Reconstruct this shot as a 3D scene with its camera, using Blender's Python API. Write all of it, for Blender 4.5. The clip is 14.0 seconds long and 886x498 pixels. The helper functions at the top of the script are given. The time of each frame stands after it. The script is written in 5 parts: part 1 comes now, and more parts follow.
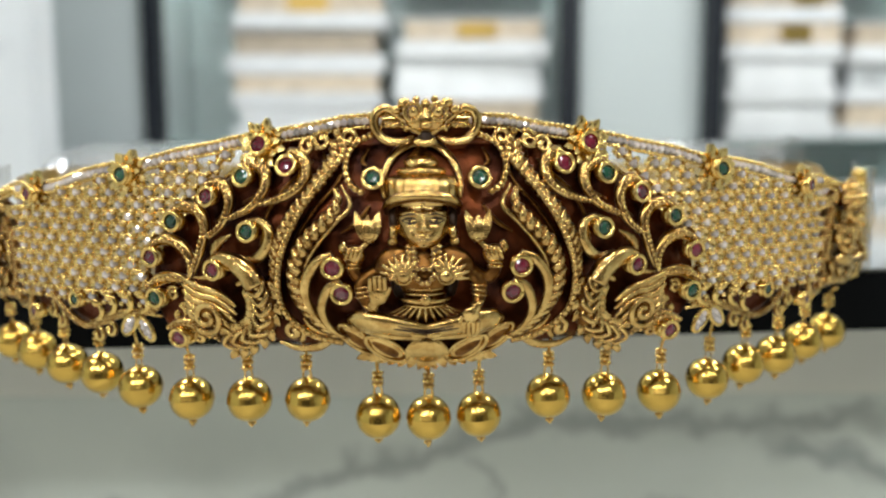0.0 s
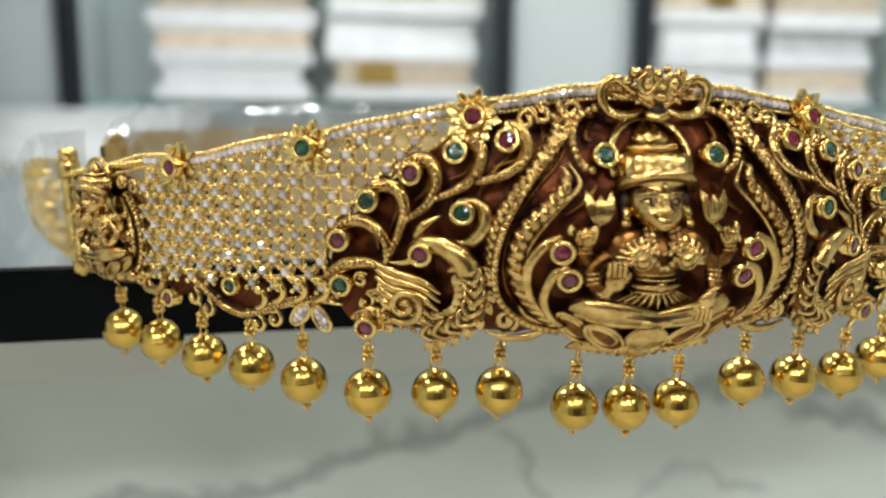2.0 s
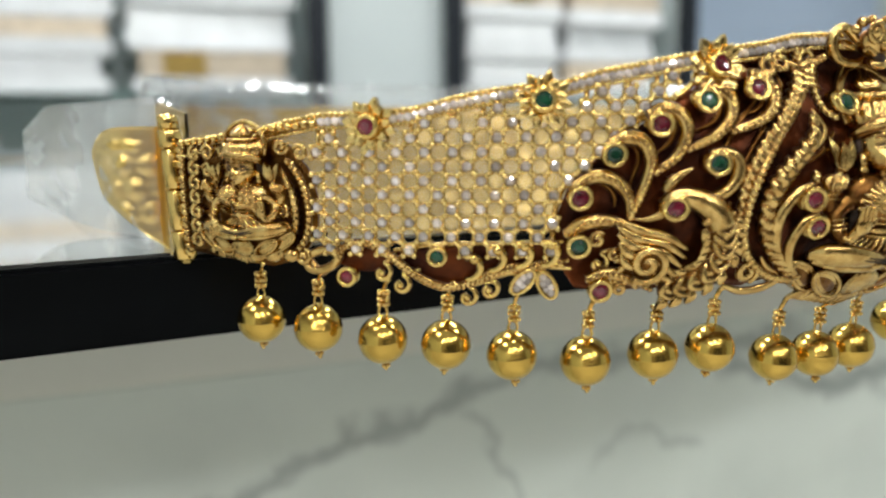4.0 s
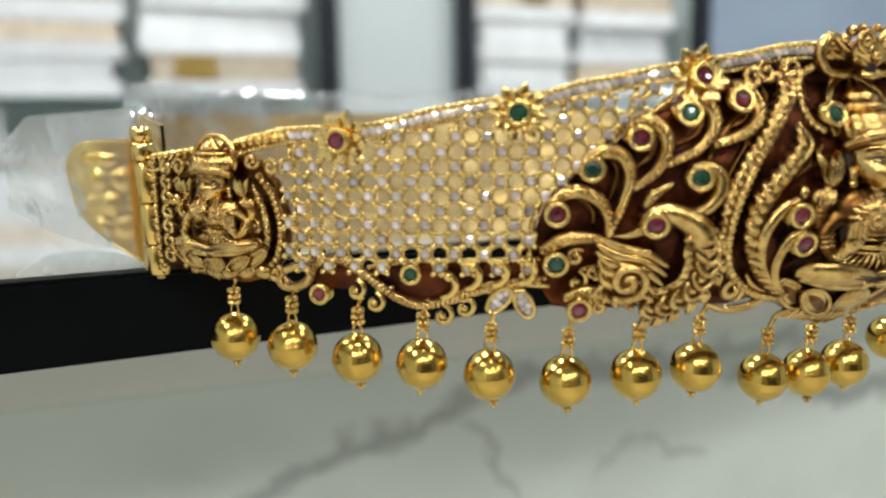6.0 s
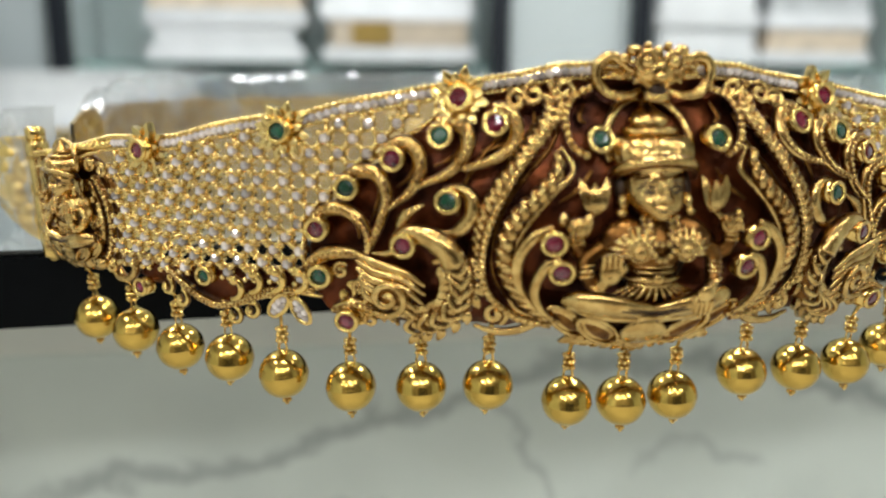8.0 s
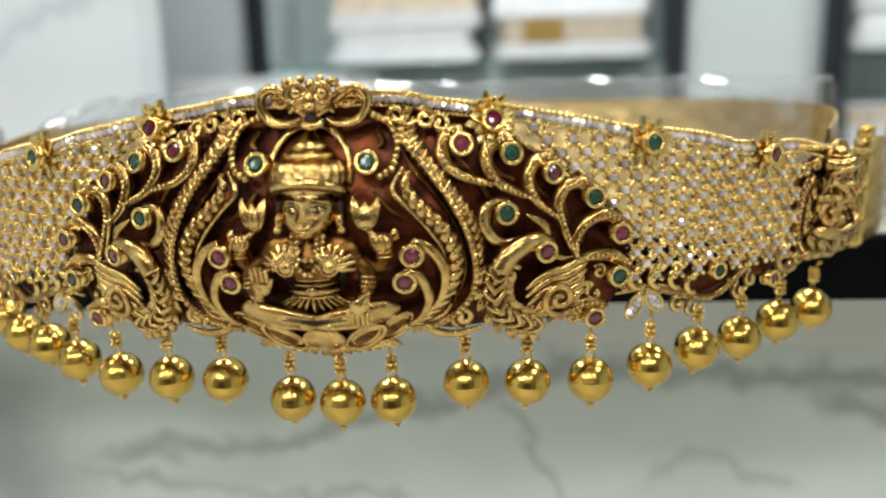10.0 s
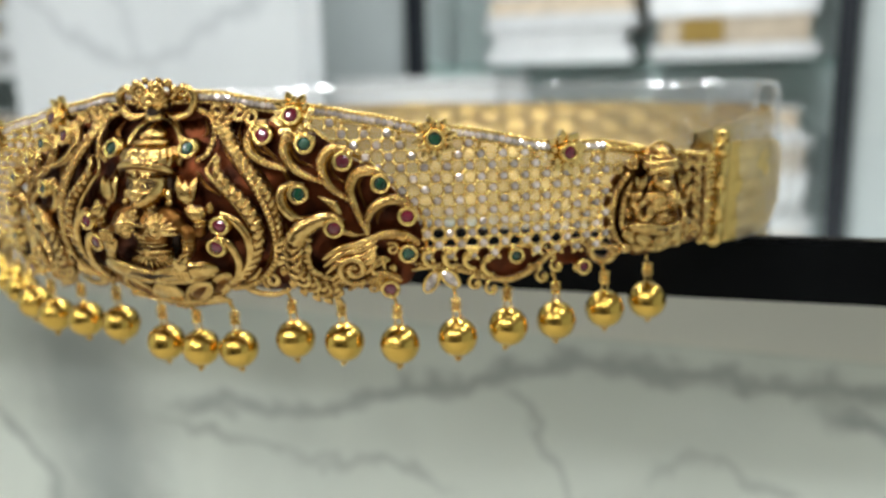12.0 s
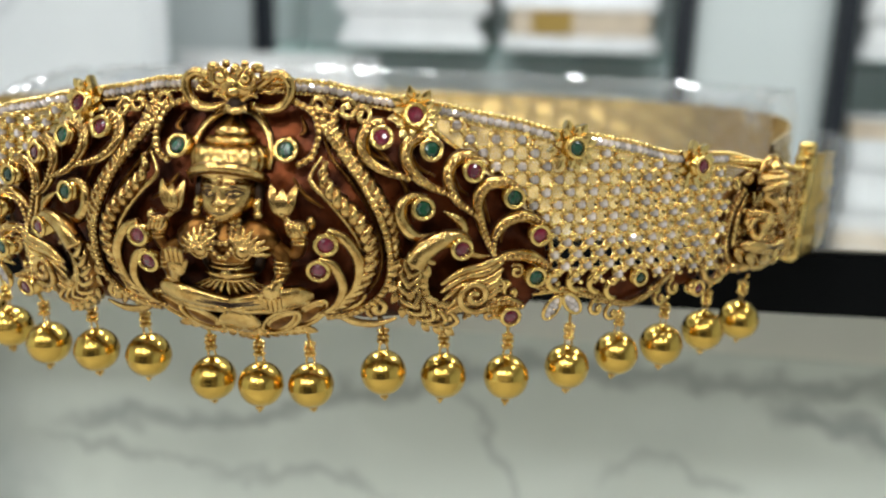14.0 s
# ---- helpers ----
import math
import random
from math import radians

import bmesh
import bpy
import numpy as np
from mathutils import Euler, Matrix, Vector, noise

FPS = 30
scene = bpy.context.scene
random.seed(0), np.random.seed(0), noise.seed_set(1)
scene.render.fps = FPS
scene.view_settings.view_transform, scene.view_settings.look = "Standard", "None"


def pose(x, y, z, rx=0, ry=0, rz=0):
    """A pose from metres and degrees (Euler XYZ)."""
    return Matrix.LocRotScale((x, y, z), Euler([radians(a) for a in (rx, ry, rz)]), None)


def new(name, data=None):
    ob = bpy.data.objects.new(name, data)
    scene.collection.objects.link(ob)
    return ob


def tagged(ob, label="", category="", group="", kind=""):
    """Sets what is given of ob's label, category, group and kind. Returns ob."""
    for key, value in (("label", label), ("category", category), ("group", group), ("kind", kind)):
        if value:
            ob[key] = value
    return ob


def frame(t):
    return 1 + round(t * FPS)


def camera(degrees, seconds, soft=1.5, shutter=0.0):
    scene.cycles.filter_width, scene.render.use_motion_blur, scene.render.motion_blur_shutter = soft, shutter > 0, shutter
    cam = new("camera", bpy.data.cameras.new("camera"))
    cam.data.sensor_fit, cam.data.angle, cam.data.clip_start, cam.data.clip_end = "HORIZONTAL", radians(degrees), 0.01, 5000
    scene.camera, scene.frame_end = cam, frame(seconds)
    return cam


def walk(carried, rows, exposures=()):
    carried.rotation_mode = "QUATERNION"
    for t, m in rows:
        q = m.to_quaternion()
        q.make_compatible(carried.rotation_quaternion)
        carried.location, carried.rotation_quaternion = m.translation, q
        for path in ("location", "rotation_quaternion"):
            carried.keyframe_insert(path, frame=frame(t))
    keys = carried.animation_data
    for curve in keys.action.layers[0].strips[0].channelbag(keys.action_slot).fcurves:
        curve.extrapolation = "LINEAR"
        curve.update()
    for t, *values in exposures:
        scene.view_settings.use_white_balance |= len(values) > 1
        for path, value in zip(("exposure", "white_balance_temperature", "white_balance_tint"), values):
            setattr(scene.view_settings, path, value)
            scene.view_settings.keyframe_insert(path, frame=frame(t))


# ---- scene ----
cam = camera(57.1, 14.0, soft=2.3)
cam.data.dof.use_dof = True
cam.data.dof.focus_distance = 0.160
cam.data.dof.aperture_fstop = 9.5
METRES, EYE, TILT, LEAN, TURN = 0.5, 0.058, 0.0, 0.0, 0.0
ROWS = [
    (0.0, 0.0, 0.0, 0.0, -0.03, -6.25, 0.27),
    (0.5, -0.0155, 0.0046, 0.0011, -1.11, -7.06, 0.14),
    (1.0, -0.0416, 0.0126, 0.0015, -2.33, -8.14, 0.2),
    (1.5, -0.0857, 0.0195, 0.0027, -3.63, -8.54, -0.13),
    (2.0, -0.1147, 0.0315, 0.0051, -6.26, -9.01, -0.28),
    (2.5, -0.1419, 0.0384, 0.0045, -9.08, -9.1, -0.22),
    (3.0, -0.1782, 0.0488, 0.0056, -12.05, -8.9, -0.09),
    (3.5, -0.2233, 0.0588, 0.0046, -16.32, -8.06, 0.06),
    (4.0, -0.2665, 0.0871, -0.0102, -21.02, -9.38, 0.41),
    (6.5, -0.2344, 0.0909, -0.0044, -19.22, -9.29, 0.69),
    (7.0, -0.196, 0.0746, -0.0024, -14.55, -10.2, 0.19),
    (7.5, -0.1642, 0.0677, 0.0018, -10.75, -11.29, -0.02),
    (8.0, -0.1083, 0.0499, 0.0121, -6.47, -11.74, -0.16),
    (10.5, 0.1218, 0.0262, 0.0234, 11.32, -12.17, 1.27),
    (11.0, 0.1648, 0.0298, 0.0244, 14.99, -12.69, 0.69),
    (11.5, 0.2164, 0.0238, 0.0199, 18.43, -12.82, 1.18),
    (12.0, 0.2478, 0.0118, 0.0201, 20.47, -11.61, 1.11),
    (12.5, 0.256, 0.0102, 0.0176, 20.86, -11.07, 0.9),
    (13.0, 0.2297, 0.0133, 0.0217, 19.31, -11.76, 0.45),
    (13.5, 0.1771, 0.0243, 0.0207, 14.79, -12.75, -0.73),
    (14.0, 0.1142, 0.0281, 0.0261, 8.71, -12.91, -1.89),
]
walk(cam, [(t, pose(0, 0, EYE, TILT, LEAN, TURN) @ pose(METRES * x, METRES * y, METRES * z, 90 + pitch, roll, yaw)) for t, x, y, z, yaw, pitch, roll in ROWS])

# ---- light: an indoor showroom under cool white ceiling panels ----
world = bpy.data.worlds.new("showroom_world")
scene.world = world
world.use_nodes = True
world.node_tree.nodes["Background"].inputs[0].default_value = (0.85, 0.93, 1.0, 1)
world.node_tree.nodes["Background"].inputs[1].default_value = 0.25
scene.view_settings.exposure = 0.1
FLOOR_Z, CEIL_Z = -0.95, 1.85


def area_lamp(name, x, y, z, sx, watts, tint=(0.945, 0.98, 0.985)):
    lamp = bpy.data.lights.new(name, "AREA")
    lamp.shape, lamp.size = "DISK", sx
    lamp.energy, lamp.color = watts, tint
    ob = new(name, lamp)
    ob.location = (x, y, z)
    return ob


# recessed panels in rows over the counter and the aisle, all unseen;
# the two front rows are set off-centre as added fill for the marble front
PANELS = [(lx, ly, watts) for ly, watts, xs in ((-2.75, 16.0, (-2.3, -1.2, 0.2)), (-1.9, 10.0, (-1.6, -0.3, 1.0)), (-0.1, 8.0, (-1.3, 0.0, 1.3)), (1.3, 17.0, (-1.3, 0.0, 1.3))) for lx in xs]
for lx, ly, watts in PANELS:
    area_lamp("panel_lamp", lx, ly, CEIL_Z - 0.03, 0.36, watts)

# ---- materials ----
def material(name, color, rough=0.5, metal=0.0, vary=0.0, scale=200.0, bump=0.0, bump_scale=400.0, color2=None, random_tint=0.0, coat=0.0):
    m = bpy.data.materials.new(name)
    m.use_nodes = True
    nt = m.node_tree
    b = nt.nodes["Principled BSDF"]
    b.inputs["Base Color"].default_value = (*color, 1)
    b.inputs["Roughness"].default_value = rough
    b.inputs["Metallic"].default_value = metal
    b.inputs["Coat Weight"].default_value = coat
    tc = nt.nodes.new("ShaderNodeTexCoord")
    if vary or color2:
        n = nt.nodes.new("ShaderNodeTexNoise")
        n.inputs["Scale"].default_value = scale
        n.inputs["Detail"].default_value = 6
        nt.links.new(tc.outputs["Object"], n.inputs["Vector"])
        ramp = nt.nodes.new("ShaderNodeValToRGB")
        c2 = color2 or tuple(c * (1 - vary) for c in color)
        ramp.color_ramp.elements[0].position, ramp.color_ramp.elements[1].position = 0.35, 0.65
        ramp.color_ramp.elements[0].color = (*c2, 1)
        ramp.color_ramp.elements[1].color = (*color, 1)
        nt.links.new(n.outputs["Fac"], ramp.inputs["Fac"])
        out = ramp.outputs["Color"]
        if random_tint:
            info = nt.nodes.new("ShaderNodeObjectInfo")
            hsv = nt.nodes.new("ShaderNodeHueSaturation")
            mr = nt.nodes.new("ShaderNodeMapRange")
            mr.inputs["To Min"].default_value, mr.inputs["To Max"].default_value = 1 - random_tint, 1 + random_tint
            nt.links.new(info.outputs["Random"], mr.inputs["Value"])
            nt.links.new(mr.outputs["Result"], hsv.inputs["Value"])
            nt.links.new(out, hsv.inputs["Color"])
            out = hsv.outputs["Color"]
        nt.links.new(out, b.inputs["Base Color"])
        rr = nt.nodes.new("ShaderNodeMapRange")
        rr.inputs["To Min"].default_value, rr.inputs["To Max"].default_value = min(1, rough * 1.4), rough * 0.75
        nt.links.new(n.outputs["Fac"], rr.inputs["Value"])
        nt.links.new(rr.outputs["Result"], b.inputs["Roughness"])
    if bump:
        n2 = nt.nodes.new("ShaderNodeTexNoise")
        n2.inputs["Scale"].default_value = bump_scale
        n2.inputs["Detail"].default_value = 4
        nt.links.new(tc.outputs["Object"], n2.inputs["Vector"])
        bp = nt.nodes.new("ShaderNodeBump")
        bp.inputs["Strength"].default_value = bump
        bp.inputs["Distance"].default_value = 0.0004
        nt.links.new(n2.outputs["Fac"], bp.inputs["Height"])
        nt.links.new(bp.outputs["Normal"], b.inputs["Normal"])
    return m


def clear(name, color, rough=0.0, ior=1.5):
    m = bpy.data.materials.new(name)
    m.use_nodes = True
    b = m.node_tree.nodes["Principled BSDF"]
    b.inputs["Base Color"].default_value = (*color, 1)
    b.inputs["Transmission Weight"].default_value = 1.0
    b.inputs["Roughness"].default_value = rough
    b.inputs["IOR"].default_value = ior
    return m


def film_material(name, tint, haze, gloss_rough):
    """Thin clear plastic: mostly see-through, a little milky, with gloss."""
    m = bpy.data.materials.new(name)
    m.use_nodes = True
    nt = m.node_tree
    nt.nodes.clear()
    out = nt.nodes.new("ShaderNodeOutputMaterial")
    tr = nt.nodes.new("ShaderNodeBsdfTransparent")
    tr.inputs[0].default_value = (0.97, 0.97, 0.97, 1)
    df = nt.nodes.new("ShaderNodeBsdfDiffuse")
    df.inputs[0].default_value = (*tint, 1)
    gl = nt.nodes.new("ShaderNodeBsdfGlossy")
    gl.inputs["Roughness"].default_value = gloss_rough
    fr = nt.nodes.new("ShaderNodeFresnel")
    fr.inputs[0].default_value = 1.35
    m1, m2 = nt.nodes.new("ShaderNodeMixShader"), nt.nodes.new("ShaderNodeMixShader")
    m1.inputs[0].default_value = haze
    nt.links.new(tr.outputs[0], m1.inputs[1])
    nt.links.new(df.outputs[0], m1.inputs[2])
    half = nt.nodes.new("ShaderNodeMath")
    half.operation = "MULTIPLY"
    half.inputs[1].default_value = 0.4
    nt.links.new(fr.outputs[0], half.inputs[0])
    nt.links.new(half.outputs[0], m2.inputs[0])
    nt.links.new(m1.outputs[0], m2.inputs[1])
    nt.links.new(gl.outputs[0], m2.inputs[2])
    nt.links.new(m2.outputs[0], out.inputs[0])
    return m


def vein_mask(nt, along, across, pts, span, width, deep, wob):
    """Darkness of one vein: across ~ a curve of along through pts (both 0..1 of span)."""
    (u0, u1), (v0, v1) = span
    mu = nt.nodes.new("ShaderNodeMapRange")
    mu.inputs["From Min"].default_value, mu.inputs["From Max"].default_value = u0, u1
    nt.links.new(along, mu.inputs["Value"])
    ramp = nt.nodes.new("ShaderNodeValToRGB")
    ramp.color_ramp.interpolation = "B_SPLINE"
    els = ramp.color_ramp.elements
    while len(els) < len(pts):
        els.new(0.5)
    for e, (u, v) in zip(els, pts):
        e.position = (u - u0) / (u1 - u0)
        g = (v - v0) / (v1 - v0)
        e.color = (g, g, g, 1)
    nt.links.new(mu.outputs[0], ramp.inputs[0])
    back = nt.nodes.new("ShaderNodeMapRange")
    back.inputs["To Min"].default_value, back.inputs["To Max"].default_value = v0, v1
    nt.links.new(ramp.outputs[0], back.inputs["Value"])
    sub = nt.nodes.new("ShaderNodeMath")
    sub.operation = "SUBTRACT"
    nt.links.new(across, sub.inputs[0])
    nt.links.new(back.outputs[0], sub.inputs[1])
    add = nt.nodes.new("ShaderNodeMath")
    add.operation = "ADD"
    nt.links.new(sub.outputs[0], add.inputs[0])
    nt.links.new(wob, add.inputs[1])
    ab = nt.nodes.new("ShaderNodeMath")
    ab.operation = "ABSOLUTE"
    nt.links.new(add.outputs[0], ab.inputs[0])
    mr = nt.nodes.new("ShaderNodeMapRange")
    mr.interpolation_type = "SMOOTHSTEP"
    mr.inputs["From Min"].default_value, mr.inputs["From Max"].default_value = 0.0, width
    mr.inputs["To Min"].default_value, mr.inputs["To Max"].default_value = deep, 0.0
    nt.links.new(ab.outputs[0], mr.inputs["Value"])
    # fade at both ends
    ends = []
    for a, b in ((u0, u0 + (u1 - u0) * 0.12), (u1, u1 - (u1 - u0) * 0.12)):
        e = nt.nodes.new("ShaderNodeMapRange")
        e.inputs["From Min"].default_value, e.inputs["From Max"].default_value = a, b
        nt.links.new(along, e.inputs["Value"])
        ends.append(e.outputs[0])
    out = mr.outputs[0]
    for e in ends:
        mul = nt.nodes.new("ShaderNodeMath")
        mul.operation = "MULTIPLY"
        nt.links.new(out, mul.inputs[0])
        nt.links.new(e, mul.inputs[1])
        out = mul.outputs[0]
    return out


def marble_material(name, white, vein, veins, grain=14.0):
    """White marble with long drawn veins; veins: (axis, points, width, depth)."""
    m = material(name, white, 0.2)
    nt = m.node_tree
    b = nt.nodes["Principled BSDF"]
    tc = nt.nodes.new("ShaderNodeTexCoord")
    sep = nt.nodes.new("ShaderNodeSeparateXYZ")
    nt.links.new(tc.outputs["Object"], sep.inputs[0])
    wobs = []
    for sc, amp in ((grain, 0.05), (grain * 4, 0.018)):
        n = nt.nodes.new("ShaderNodeTexNoise")
        n.inputs["Scale"].default_value, n.inputs["Detail"].default_value = sc, 5
        nt.links.new(tc.outputs["Object"], n.inputs["Vector"])
        mr = nt.nodes.new("ShaderNodeMapRange")
        size = amp * 14.0 / grain
        mr.inputs["To Min"].default_value, mr.inputs["To Max"].default_value = -size / 2, size / 2
        nt.links.new(n.outputs["Fac"], mr.inputs["Value"])
        wobs.append(mr.outputs[0])
    wob = nt.nodes.new("ShaderNodeMath")
    wob.operation = "ADD"
    nt.links.new(wobs[0], wob.inputs[0])
    nt.links.new(wobs[1], wob.inputs[1])
    total = None
    for axis, pts, width, deep in veins:
        along, across = (sep.outputs[0], sep.outputs[2]) if axis == "x" else (sep.outputs[2], sep.outputs[0])
        us, vs = [p[0] for p in pts], [p[1] for p in pts]
        span = ((min(us), max(us)), (min(vs) - 0.02, max(vs) + 0.02))
        k = vein_mask(nt, along, across, sorted(pts), span, width, deep, wob.outputs[0])
        if total is None:
            total = k
        else:
            mx = nt.nodes.new("ShaderNodeMath")
            mx.operation = "MAXIMUM"
            nt.links.new(total, mx.inputs[0])
            nt.links.new(k, mx.inputs[1])
            total = mx.outputs[0]
    cloud = nt.nodes.new("ShaderNodeTexNoise")
    cloud.inputs["Scale"].default_value, cloud.inputs["Detail"].default_value = grain * 0.7, 8
    nt.links.new(tc.outputs["Object"], cloud.inputs["Vector"])
    cr = nt.nodes.new("ShaderNodeMapRange")
    cr.inputs["From Min"].default_value, cr.inputs["From Max"].default_value = 0.45, 0.75
    cr.inputs["To Max"].default_value = 0.25
    nt.links.new(cloud.outputs["Fac"], cr.inputs["Value"])
    mx = nt.nodes.new("ShaderNodeMath")
    mx.operation = "MAXIMUM"
    nt.links.new(total, mx.inputs[0])
    nt.links.new(cr.outputs[0], mx.inputs[1])
    mix = nt.nodes.new("ShaderNodeMixRGB")
    mix.inputs[1].default_value = (*white, 1)
    mix.inputs[2].default_value = (*vein, 1)
    nt.links.new(mx.outputs[0], mix.inputs[0])
    nt.links.new(mix.outputs[0], b.inputs["Base Color"])
    return m


GOLD = material("polished_gold", (0.82, 0.56, 0.18), 0.14, 1.0, 0.12, 500.0, 0.12, 900.0)
GOLD_BALL = material("mirror_gold", (0.66, 0.43, 0.095), 0.17, 1.0, 0.10, 300.0, 0.5, 220.0)
GOLD_ANTIQUE = material("antique_gold", (0.78, 0.53, 0.19), 0.18, 1.0, 0.0, 420.0, 0.35, 1100.0, color2=(0.46, 0.27, 0.08))
GOLD_BRIGHT = material("bright_lattice_gold", (0.84, 0.60, 0.22), 0.20, 1.0, 0.1, 600.0)
GOLD_SHEET = material("embossed_sheet_gold", (0.67, 0.46, 0.15), 0.3, 1.0, 0.15, 180.0, 0.2, 500.0)
GOLD_TONGUE = material("embossed_tongue_gold", (0.84, 0.59, 0.19), 0.3, 1.0, 0.12, 200.0, 0.15, 500.0)
MAROON = material("oxidised_red_enamel", (0.17, 0.040, 0.008), 0.34, 0.8, 0.0, 140.0, 0.7, 420.0, color2=(0.035, 0.009, 0.004))
GOLD_OXIDISED = material("oxidised_gold", (0.27, 0.125, 0.030), 0.28, 1.0, 0.0, 380.0, 0.4, 900.0, color2=(0.11, 0.042, 0.011))
PATINA = material("black_brown_patina", (0.045, 0.022, 0.010), 0.45, 0.4, 0.3, 300.0)
RUBY = material("ruby_stone", (0.17, 0.008, 0.025), 0.08, 0.0, 0.5, 700.0, random_tint=0.25, coat=1.0)
EMERALD = material("emerald_stone", (0.007, 0.060, 0.026), 0.22, 0.0, 0.5, 700.0, random_tint=0.3, coat=0.6)
CRYSTAL = material("crystal_white", (0.74, 0.65, 0.60), 0.08, 0.5, 0.4, 900.0, random_tint=0.35, coat=1.0)
BLACK_STONE = material("black_polished_stone", (0.004, 0.0045, 0.005), 0.3, 0.0, 0.3, 60.0)
BLACK_STONE.node_tree.nodes["Principled BSDF"].inputs["Specular IOR Level"].default_value = 0.06
MIRROR = material("mirror_sheet", (0.80, 0.83, 0.83), 0.06, 1.0)
APRON = material("cream_laminate", (0.83, 0.83, 0.74), 0.35, 0.0, 0.05, 6.0)
MARBLE = marble_material("white_marble_front", (0.73, 0.78, 0.71), (0.25, 0.28, 0.27), (
    ("x", [(-0.24, -0.135), (-0.133, -0.117), (-0.073, -0.105), (-0.018, -0.090), (0.043, -0.076), (0.10, -0.069), (0.17, -0.068), (0.26, -0.075)], 0.011, 0.62),
    ("x", [(0.15, -0.072), (0.19, -0.09), (0.23, -0.10), (0.34, -0.12)], 0.012, 0.7),
    ("x", [(-0.30, -0.12), (-0.227, -0.134), (-0.197, -0.144), (-0.104, -0.142), (-0.01, -0.158)], 0.006, 0.45),
    ("z", [(-0.16, 0.055), (-0.141, 0.041), (-0.121, 0.024), (-0.085, 0.003)], 0.005, 0.4),
    ("x", [(0.08, -0.13), (0.097, -0.119), (0.112, -0.110), (0.135, -0.120), (0.16, -0.14)], 0.008, 0.35),
    ("z", [(-0.30, -0.255), (-0.20, -0.26), (-0.123, -0.268), (-0.06, -0.285)], 0.085, 0.75),
    ("z", [(-0.26, -0.30), (-0.197, -0.311), (-0.171, -0.327), (-0.14, -0.37)], 0.014, 0.6),
))
MARBLE_WALL = marble_material("white_marble_wall", (0.74, 0.76, 0.78), (0.40, 0.42, 0.45), (
    ("x", [(-1.6, 0.42), (-1.38, 0.22), (-1.2, 0.10), (-1.0, 0.16), (-0.75, 0.30)], 0.035, 0.5),
    ("z", [(-0.3, -1.0), (0.1, -1.12), (0.3, -1.2), (0.6, -1.25)], 0.03, 0.4),
), 4.0)
WALL = material("painted_wall", (0.56, 0.61, 0.61), 0.55, 0.0, 0.05, 3.0)
DARK_PANEL = material("dark_reflection_panel", (0.022, 0.016, 0.012), 0.5, 0.0, 0.4, 6.0)
TAUPE_WALL = material("taupe_painted_wall", (0.20, 0.175, 0.14), 0.6, 0.0, 0.08, 3.0)
BLUE_WALL = material("blue_grey_wall", (0.38, 0.46, 0.58), 0.5, 0.0, 0.08, 4.0)
CEILING = material("ceiling_paint", (0.42, 0.42, 0.40), 0.8, 0.0, 0.04, 2.0)
FLOOR = material("floor_tile", (0.62, 0.60, 0.55), 0.3, 0.0, 0.12, 4.0)
BLACK_METAL = material("black_powder_coat", (0.018, 0.022, 0.03), 0.4, 0.3, 0.2, 40.0)
SHELF_GLASS = clear("green_edge_glass", (0.55, 0.78, 0.72), 0.02, 1.5)
BACK_PANEL = material("cabinet_back_panel", (0.70, 0.76, 0.76), 0.4, 0.0, 0.05, 2.0)
TRAY = material("white_tray_plastic", (0.86, 0.87, 0.88), 0.35, 0.0, 0.08, 25.0, random_tint=0.12)
CARD = material("tan_card", (0.66, 0.55, 0.42), 0.6, 0.0, 0.25, 45.0, random_tint=0.3)
GREY_CARD = material("grey_wrapped_card", (0.62, 0.64, 0.65), 0.35, 0.0, 0.3, 35.0, random_tint=0.25)
FILM = film_material("clear_plastic_film", (0.85, 0.86, 0.86), 0.09, 0.16)
FILM_MILKY = film_material("milky_plastic_film", (0.54, 0.54, 0.50), 0.42, 0.3)
FILM_SHEATH = film_material("sheath_plastic_film", (0.80, 0.80, 0.78), 0.1, 0.15)
FILM_SOFT = film_material("soft_plastic_film", (0.80, 0.81, 0.80), 0.1, 0.2)
LAMP_GLOW = bpy.data.materials.new("lamp_diffuser")
LAMP_GLOW.use_nodes = True
LAMP_GLOW.node_tree.nodes["Principled BSDF"].inputs["Emission Color"].default_value = (0.95, 0.98, 1, 1)
LAMP_GLOW.node_tree.nodes["Principled BSDF"].inputs["Emission Strength"].default_value = 9.0

# ---- building helpers ----
def link_mesh(name, verts, faces, mat, parent=None, label="", smooth=False, slots=None):
    me = bpy.data.meshes.new(name)
    me.from_pydata([tuple(v) for v in verts], [], faces)
    for m in mat if isinstance(mat, (list, tuple)) else [mat]:
        me.materials.append(m)
    if slots:
        me.polygons.foreach_set("material_index", slots)
    if smooth:
        me.polygons.foreach_set("use_smooth", [True] * len(me.polygons))
    me.update()
    ob = new(name, me)
    if parent:
        ob.parent = parent
    if label:
        ob["label"] = label
    return ob


def part(name, bm, mat, parent=None, label="", smooth=False):
    me = bpy.data.meshes.new(name)
    bm.normal_update()
    bm.to_mesh(me)
    bm.free()
    me.materials.append(mat)
    if smooth:
        me.polygons.foreach_set("use_smooth", [True] * len(me.polygons))
    ob = new(name, me)
    if parent:
        ob.parent = parent
    if label:
        ob["label"] = label
    return ob


